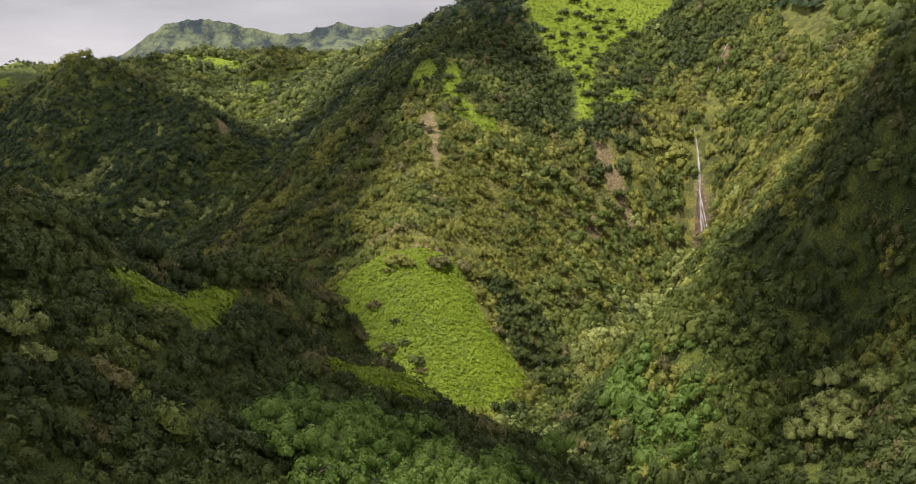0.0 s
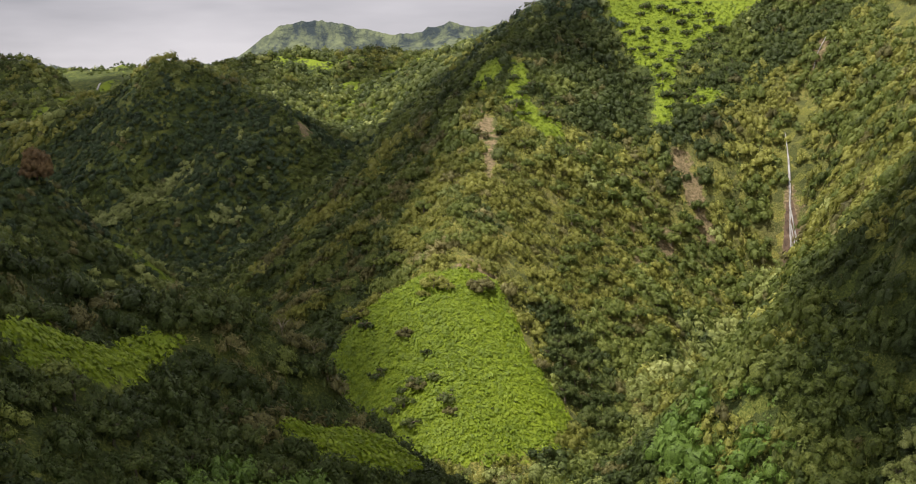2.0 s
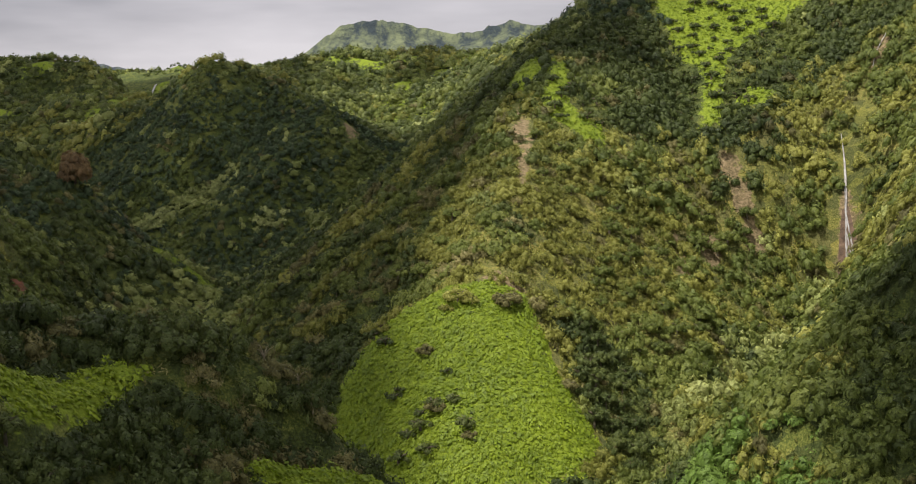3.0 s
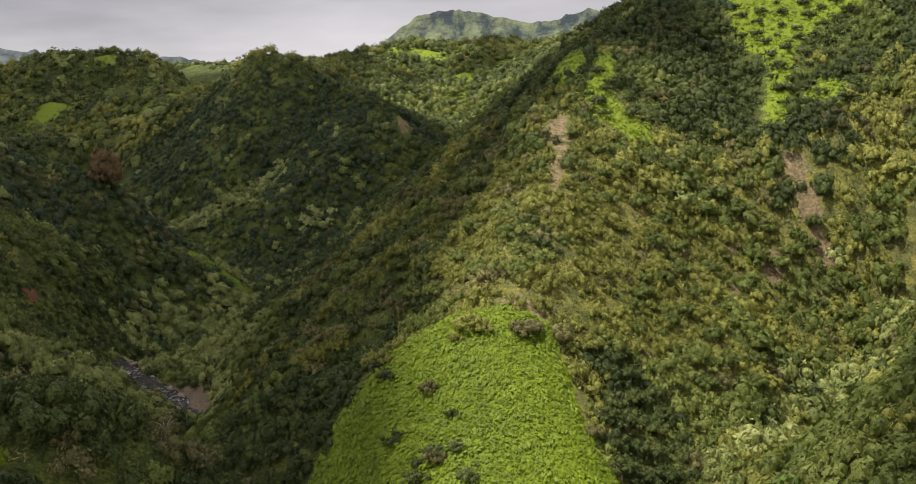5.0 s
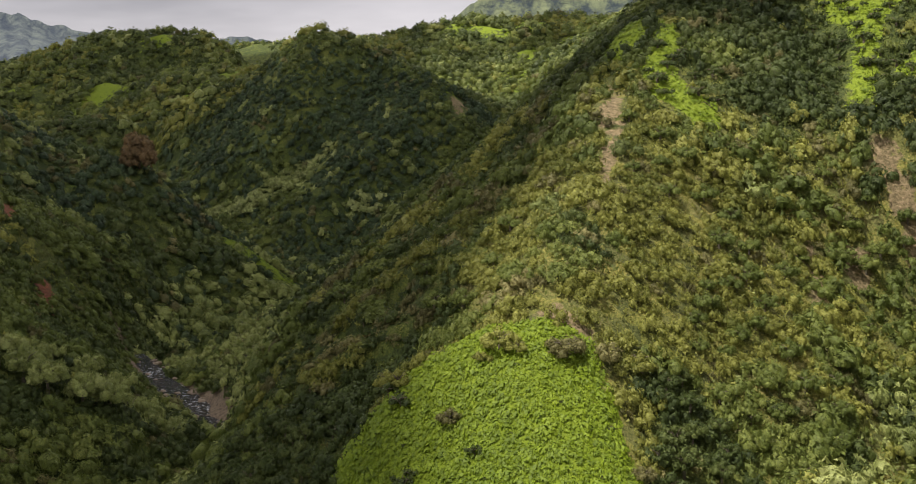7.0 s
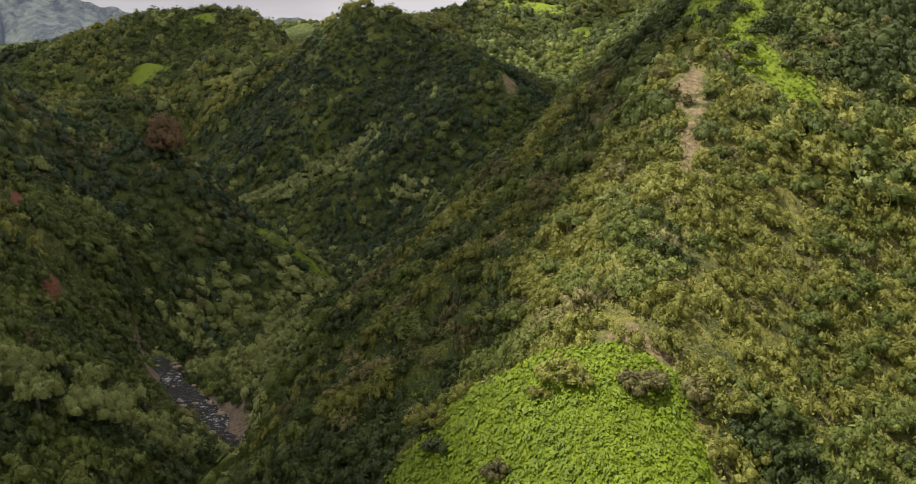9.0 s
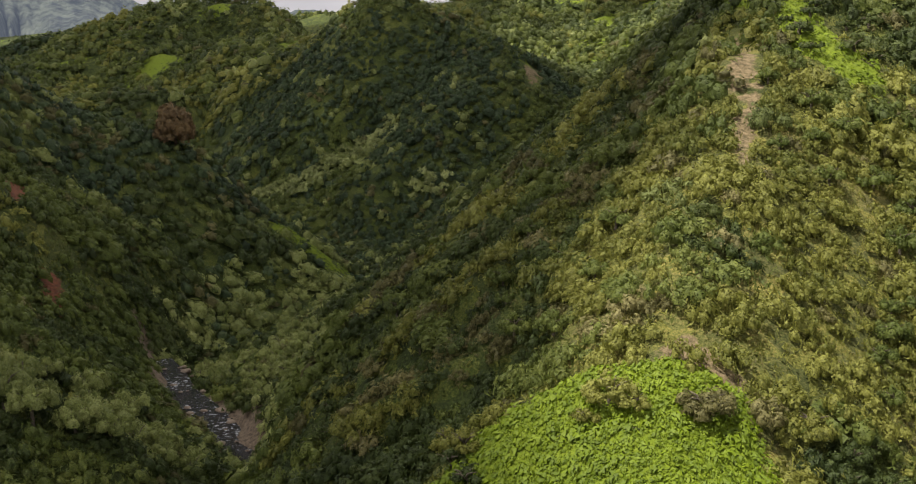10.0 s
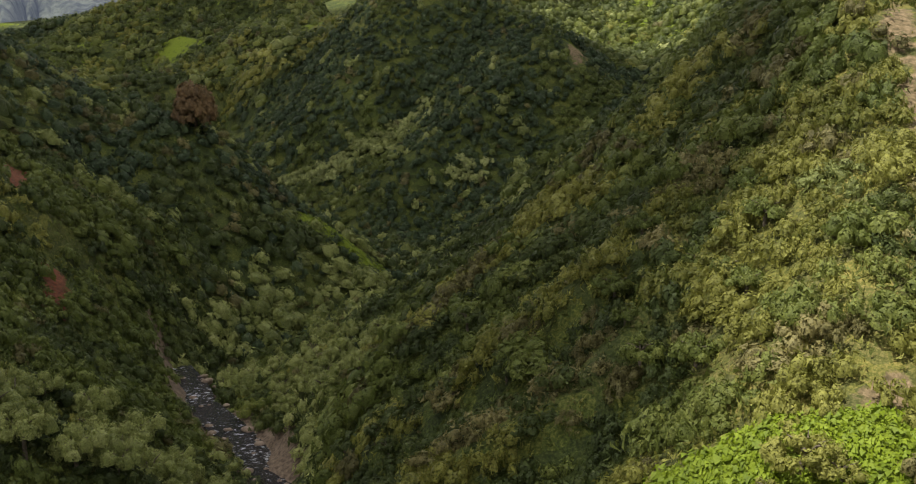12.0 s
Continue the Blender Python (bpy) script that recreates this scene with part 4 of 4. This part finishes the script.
dry_trees = [tree_kind("tree", 590 + i, LEAF_TAN, "dry tan tree with bare pale branches on the crest", "tree", 2.4, 5.6, crown(900 + i, 12, 34, 0.1, 1.1, 1.1, 0.45, (0.2, 0.34)), DEAD_WOOD, 0.16) for i in range(3)]
stand(dry_trees, [(-34, 167, 0.8), (-31, 168, 0.65), (-28, 170, 0.7), (-22, 172, 0.85), (-20, 173, 0.7), (-18, 172, 0.8), (-16, 171, 0.6), (-24, 174, 0.6)], 15, "dry trees on the near crest")
dark_trees = [tree_kind("tree", 600 + i, LEAF_DARK, "dark green broadleaf tree on the valley slope", "tree", 2.8, 5.6, GRAND[i]) for i in range(4)]
stand(dark_trees, thicket(16, 262, 6, 18, 15, 22, 3.4, 16, 0.6, 0.95) + thicket(-48, 262, 10, 22, 20, 26, 3.6, 17, 0.5, 0.9) + thicket(-28, 140, 14, 14, 0, 36, 3.6, 18, 0.5, 0.75) + thicket(-58, 300, 14, 24, 0, 28, 4.6, 19, 0.5, 0.85), 20, "dark trees on the slopes")

green_trees = [tree_kind("tree", 620 + i, LEAF_GREEN, "rounded fresh green tree on the sunny flank of the spur", "tree", 2.9, 5.4, GRAND[(i + 2) % 4], base=0.2) for i in range(4)]
stand(green_trees, thicket(24, 300, 13, 30, 10, 30, 4.6, 63, 0.6, 1.05) + thicket(42, 335, 18, 22, 0, 22, 5.0, 64, 0.6, 1.1) + thicket(-28, 302, 10, 14, 0, 12, 4.6, 65, 0.6, 0.95) + thicket(5, 335, 10, 18, 0, 12, 5.0, 66, 0.6, 1.0), 67, "green trees on the spur")


# ---- forest ----
def wood(stretches, gap, models, size, seed, what, low=False):
    """A stretch of scrub forest, one mesh for each kind of plant in it."""
    xs, ys = [], []
    for x0, x1, y0, y1 in stretches:
        x, y, r = scattered(x0, x1, y0, y1, gap, seed)
        xs.append(x), ys.append(y)
    x, y = np.concatenate(xs), np.concatenate(ys)
    r = np.random.RandomState(seed + 1)
    free = (fern_at(x, y) + waves(x, y, 6, 77, 2) * 0.15 < np.where(y > 560, 0.78, 0.5)) & (bare_at(x, y) + (waves(x, y, 5, 79, 2) * 0.6 if low else 0.0) < 0.5) & (red_at(x, y) < 0.5)
    free &= (off_line(x, y, RIVER) > np.where(y < 338, 1.5, np.where(y < 403, 5.6, 0.0))) & (off_line(x, y, BEDS["falls_top"][:4]) > np.where(y > 362, 2.6, 5.6))
    if not low:
        free &= open_at(x, y) < r.uniform(0.3, 1.0, len(x))
    x, y = x[free], y[free]
    for tx, ty, tr in TAKEN if not low else []:
        keep = np.hypot(x - tx, y - ty) > tr
        x, y = x[keep], y[keep]
    z = surface_z(x, y)
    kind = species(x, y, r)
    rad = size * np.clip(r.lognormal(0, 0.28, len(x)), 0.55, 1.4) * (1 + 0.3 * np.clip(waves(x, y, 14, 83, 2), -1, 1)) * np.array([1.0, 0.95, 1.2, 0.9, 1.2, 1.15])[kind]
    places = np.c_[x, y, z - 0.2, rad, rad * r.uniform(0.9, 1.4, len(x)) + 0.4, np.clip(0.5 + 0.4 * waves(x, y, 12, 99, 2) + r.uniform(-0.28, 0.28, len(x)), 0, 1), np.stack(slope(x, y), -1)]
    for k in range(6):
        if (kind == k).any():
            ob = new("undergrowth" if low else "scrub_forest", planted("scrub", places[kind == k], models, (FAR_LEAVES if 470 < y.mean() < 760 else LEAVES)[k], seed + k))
            tagged(ob, f"{WOODS[k]} {'low undergrowth' if low else 'scrub and trees'} on the {what}", "undergrowth" if low else "forest", kind="stuff")


wood([(-76, 15, 104, 190), (-66, 32, 205, 335)], 2.95, NEAR, 2.2, 100, "near slopes")
wood([(32, 100, 195, 335), (-66, 110, 335, 430), (-215, -66, 285, 430), (15, 70, 150, 195), (-66, 32, 190, 205), (-70, 30, 84, 104)], 3.0, MIDDLE, 2.6, 200, "valley sides")
wood([(-76, 15, 104, 190), (-66, 32, 205, 335)], 1.7, LOW, 1.25, 500, "near slopes", True)
wood([(32, 100, 195, 335), (-66, 110, 335, 430), (-200, -66, 285, 430)], 2.1, LOW, 1.6, 600, "valley sides", True)
wood([(-300, 120, 430, 480), (-310, -30, 480, 715), (-30, 60, 480, 540)], 3.7, REMOTE, 3.6, 300, "mountain across the valley")
wood([(100, 135, 195, 345)], 2.6, LOW, 2.0, 340, "high eastern slopes", True)
wood([(100, 135, 195, 345), (70, 135, 105, 195)], 3.2, MIDDLE, 2.7, 330, "high eastern slopes")
wood([(-620, 100, 715, 1040)], 5.6, SPECK, 5.0, 350, "distant ridges")
wood([(-30, 60, 540, 715), (60, 170, 480, 715), (-330, -215, 230, 430), (110, 220, 180, 480), (-600, -310, 600, 715), (-900, -620, 850, 1040)], 9.2, SPECK, 6.2, 400, "surrounding slopes")


wood([(-640, -340, 1215, 1330)], 8.0, SPECK, 3.6, 470, "far tableland")
wood([(-180, -85, 60, 285), (-160, 200, -120, 84)], 10.0, SPECK, 5.2, 450, "slopes below the flight")


# A pale band of silvery trees up the side valley.
r = np.random.RandomState(41)
t, spread = np.linspace(0, 1, 130), r.uniform(-1, 1, 130)
band_x, band_y = np.array(PALE_BAND, float).T
ahead = np.linspace(0, 1, len(PALE_BAND))
bx = np.r_[np.interp(t, ahead, band_x) + spread * 4 + r.uniform(-2, 2, 130), r.uniform(-168, -154, 22)]
by = np.r_[np.interp(t, ahead, band_y) - spread * 5 + r.uniform(-2, 2, 130), r.uniform(590, 606, 22)]
size = r.uniform(1.5, 3.2, len(bx))
band = new("scrub_forest", planted("scrub", np.c_[bx, by, surface_z(bx, by) + 1.2, size, size * 1.3, r.uniform(0, 1, len(bx)), np.stack(slope(bx, by), -1)], NEAR, LEAF_SILVER, 46))
tagged(band, "pale band of small silvery-leaved trees up the side valley", "forest", kind="stuff")


# ---- ferns ----
def fern_carpet(name, x0, x1, y0, y1, gap, seed, where):
    """Low arching fronds over the fern slopes."""
    x, y, r = scattered(x0, x1, y0, y1, gap, seed)
    ok = fern_at(x, y) + waves(x, y, 3.5, 78, 2) * 0.12 > 0.5
    x, y = x[ok], y[ok]
    size = np.clip(r.lognormal(-0.45, 0.35, len(x)), 0.3, 1.3) * max(1, gap)
    places = np.c_[x, y, surface_z(x, y) - 0.05, size, size * 0.75, np.clip(0.5 + 0.35 * waves(x, y, 7, 80, 3) + r.uniform(-0.4, 0.4, len(x)), 0, 1), np.stack(slope(x, y), -1) / LEAN_WITH]
    ob = new(name, planted(name, places, [crown(800 + i, 1, 13, 0.36, 0.75, 1.0, 0.45, (0.45, 0.8)) for i in range(6)], LEAF_FERN, seed))
    return tagged(ob, f"light yellow-green ferns covering the {where}", "ferns", kind="stuff")


fern_carpet("ferns", -42, 20, 226, 282, 0.56, 700, "rounded hill")
fern_carpet("ferns", -45, 5, 128, 172, 0.6, 701, "near ridge")
fern_carpet("ferns", -20, 90, 345, 470, 1.3, 702, "high slope")
fern_carpet("ferns", -195, -145, 480, 510, 1.0, 703, "valley bank")


# ---- grass on the river flat ----
x, y, r = scattered(-136, -108, 344, 374, 0.8, 720)
ok = (spot(x, y, -125, 357, 9, 8, -40) + waves(x, y, 4, 79, 2) * 0.2 > 0.5) & (off_line(x, y, RIVER) > 4.0)
x, y = x[ok], y[ok]
size = r.uniform(0.6, 1.2, len(x))
grass = new("dry_grass", planted("dry_grass", np.c_[x, y, surface_z(x, y) - 0.1, size, size * 1.1, r.uniform(0.2, 0.9, len(x)), np.stack(slope(x, y), -1)], LOW, LEAF_TAN, 721))
tagged(grass, "tall tan and brown dry grass on the river flat", "grass", kind="stuff")


# ---- waterfalls ----
def ribbon(path, widths, lift, bulge=0.25, mat=FALLING):
    """A strip of falling water down a path on the ground."""
    pts = np.array(along([(*p, 0) for p in path], 1.0))[:, :2]
    w = np.interp(np.linspace(0, 1, len(pts)), np.linspace(0, 1, len(widths)), widths)
    d = np.gradient(pts, axis=0)
    d /= np.linalg.norm(d, axis=1)[:, None]
    rows = []
    for a in np.linspace(-1, 1, 5):
        x, y = pts[:, 0] - d[:, 1] * w * a / 2, pts[:, 1] + d[:, 0] * w * a / 2
        rows.append(np.stack([x, y, surface_z(x, y) + lift + bulge * (1 - a * a)], -1))
    v = np.stack(rows, 1)
    return smoothed(mesh_of("strand", v.reshape(-1, 3), sheet(v.shape[:2]), mat))


falls = tagged(new("waterfall"), "tall thin white waterfall braided over reddish brown rock", "waterfall")
part("film", ribbon([(75.2, 358), (75.0, 353), (75.4, 348), (75.6, 344)], [1.6, 4.0, 6.4, 8.0], 0.6, 0.1, ROCK), falls, "thin sheet of water over wet brown rock")
for path, widths in [([(76, 372), (76, 366), (75.6, 360), (75.2, 357)], [0.15, 0.4, 0.7, 0.55]),
                     ([(75.2, 357), (74.8, 353), (75.2, 349), (75.0, 344)], [0.5, 0.55, 0.5, 0.6]),
                     ([(75.2, 357), (76.0, 353), (76.6, 349), (77.2, 345)], [0.3, 0.35, 0.35, 0.45]),
                     ([(75.0, 355), (75.8, 351), (76.0, 347), (76.1, 344)], [0.2, 0.3, 0.35, 0.35]),
                     ([(74.6, 352), (73.9, 348), (73.7, 344)], [0.1, 0.2, 0.25])]:
    part("strand", ribbon(path, widths, 0.85), falls)
upper = tagged(new("waterfall"), "thin upper waterfall in a dark rock cleft", "waterfall")
part("strand", ribbon([(95, 403), (91.5, 397), (88.5, 393), (87, 389)], [0.15, 0.3, 0.25, 0.2], 0.6), upper)
far_falls = tagged(new("waterfall"), "distant white waterfall over a dark cliff", "waterfall")
part("strand", ribbon([(-460, 1158), (-460, 1146), (-460, 1130)], [2.5, 3.0, 3.5], 1.0), far_falls)


# ---- river stones ----
def boulder_mesh(seed):
    r = np.random.RandomState(seed)
    b = bmesh.new()
    bmesh.ops.create_icosphere(b, subdivisions=2, radius=1)
    k = r.normal(size=(6, 3))
    for v in b.verts:
        c = np.array(v.co)
        v.co = Vector(c * (1 + 0.16 * sum(math.sin(2.2 * (c @ q)) for q in k) / 2)) * Vector((1, 0.75, 0.5)).length / 1.3
        v.co.z *= 0.55
    me = bpy.data.meshes.new("boulder")
    b.to_mesh(me)
    b.free()
    me.materials.append(SHINGLE)
    return smoothed(me)


stones = [boulder_mesh(i) for i in range(4)]
r = np.random.RandomState(77)
for i in range(230):
    k = r.randint(0, len(bed))
    if not 336 < bed[k, 1] < 398:
        continue
    side = r.choice([-1, 1]) * r.uniform(0.6, 1.25) * half[k] if r.uniform() < 0.75 else r.uniform(-0.8, 0.8) * half[k]
    x, y = bed[k, 0] - way[k, 1] * side, bed[k, 1] + way[k, 0] * side
    ob = new("boulder", stones[r.randint(4)])
    s = r.uniform(0.3, 0.95) * r.choice([0.6, 1.0, 1.0, 1.4])
    ob.matrix_basis = pose(x, y, bed[k, 2] + 0.45, 0, 0, r.uniform(0, 360)) @ Matrix.Scale(s, 4)
    tagged(ob, "pale brown boulder in the river bed", "boulder", "river boulders")


# ---- distance ----
def range_mesh(name, crest, foot, depth, mat, seed, jag):
    """A distant mountain range: a ragged crest with sharp flutes and spurs running down from it."""
    line = np.array(along(crest, 5.0))
    n = len(line)
    s = np.arange(n) * 5.0
    line[:, 2] += jag * waves(s, s * 0, 60, seed, 5) + jag * 0.8 * np.clip(waves(s, s * 0, 26, seed + 3, 3), 0, 1)
    out = -line[:, :2] / np.linalg.norm(line[:, :2], axis=1)[:, None]
    rows = []
    for f in np.linspace(0, 1, 44):
        lean = s + 50 * f * waves(s, s * 0, 300, seed + 5, 1)
        spur = np.abs(waves(lean, s * 0 + 40 * f, 150, seed + 7, 3)) * 1.6 + np.abs(waves(lean, s * 0 + 25 * f, 44, seed + 11, 3)) * 0.6
        p = line[:, :2] + out * (depth * f * (0.5 + 1.5 * spur * min(1, 3 * f)))[:, None]
        z = line[:, 2] + (foot - line[:, 2]) * f ** 0.75
        rows.append(np.c_[p, z])
    rows.insert(0, np.c_[line[:, :2] - out * depth, np.full(n, float(foot))])
    v = np.stack(rows, 0)
    return mesh_of(name, v.reshape(-1, 3), sheet(v.shape[:2]), mat)


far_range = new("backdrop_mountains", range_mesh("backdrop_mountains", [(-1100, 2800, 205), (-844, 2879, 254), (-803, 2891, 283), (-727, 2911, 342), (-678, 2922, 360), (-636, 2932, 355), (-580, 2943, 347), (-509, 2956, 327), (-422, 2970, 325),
    (-356, 2979, 336), (-297, 2985, 351), (-245, 2990, 338), (-186, 2994, 337), (-126, 2997, 346), (-74, 2999, 339), (-6, 3000, 355), (69, 2999, 364), (174, 2995, 349), (500, 2900, 380)], 120, 420, FAR_HAZE_GREEN, 91, 12))
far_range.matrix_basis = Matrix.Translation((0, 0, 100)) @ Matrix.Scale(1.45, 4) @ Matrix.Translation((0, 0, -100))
tagged(far_range, "green distant mountain range under cloud, haze painted on as emission", "mountains", kind="structure")
blue_range = new("backdrop_mountains", range_mesh("backdrop_mountains", [(-2600, 1700, 480), (-2100, 2200, 400), (-1963, 2343, 345), (-1851, 2438, 319), (-1772, 2500, 295), (-1709, 2546, 281), (-1604, 2617, 262), (-1517, 2671, 245), (-1278, 2800, 241), (-1100, 2870, 215)], 100, 500, FAR_HAZE_BLUE, 95, 12))
tagged(blue_range, "distant mountain slope with its top in cloud, blue-grey haze painted on as emission", "mountains", kind="structure")
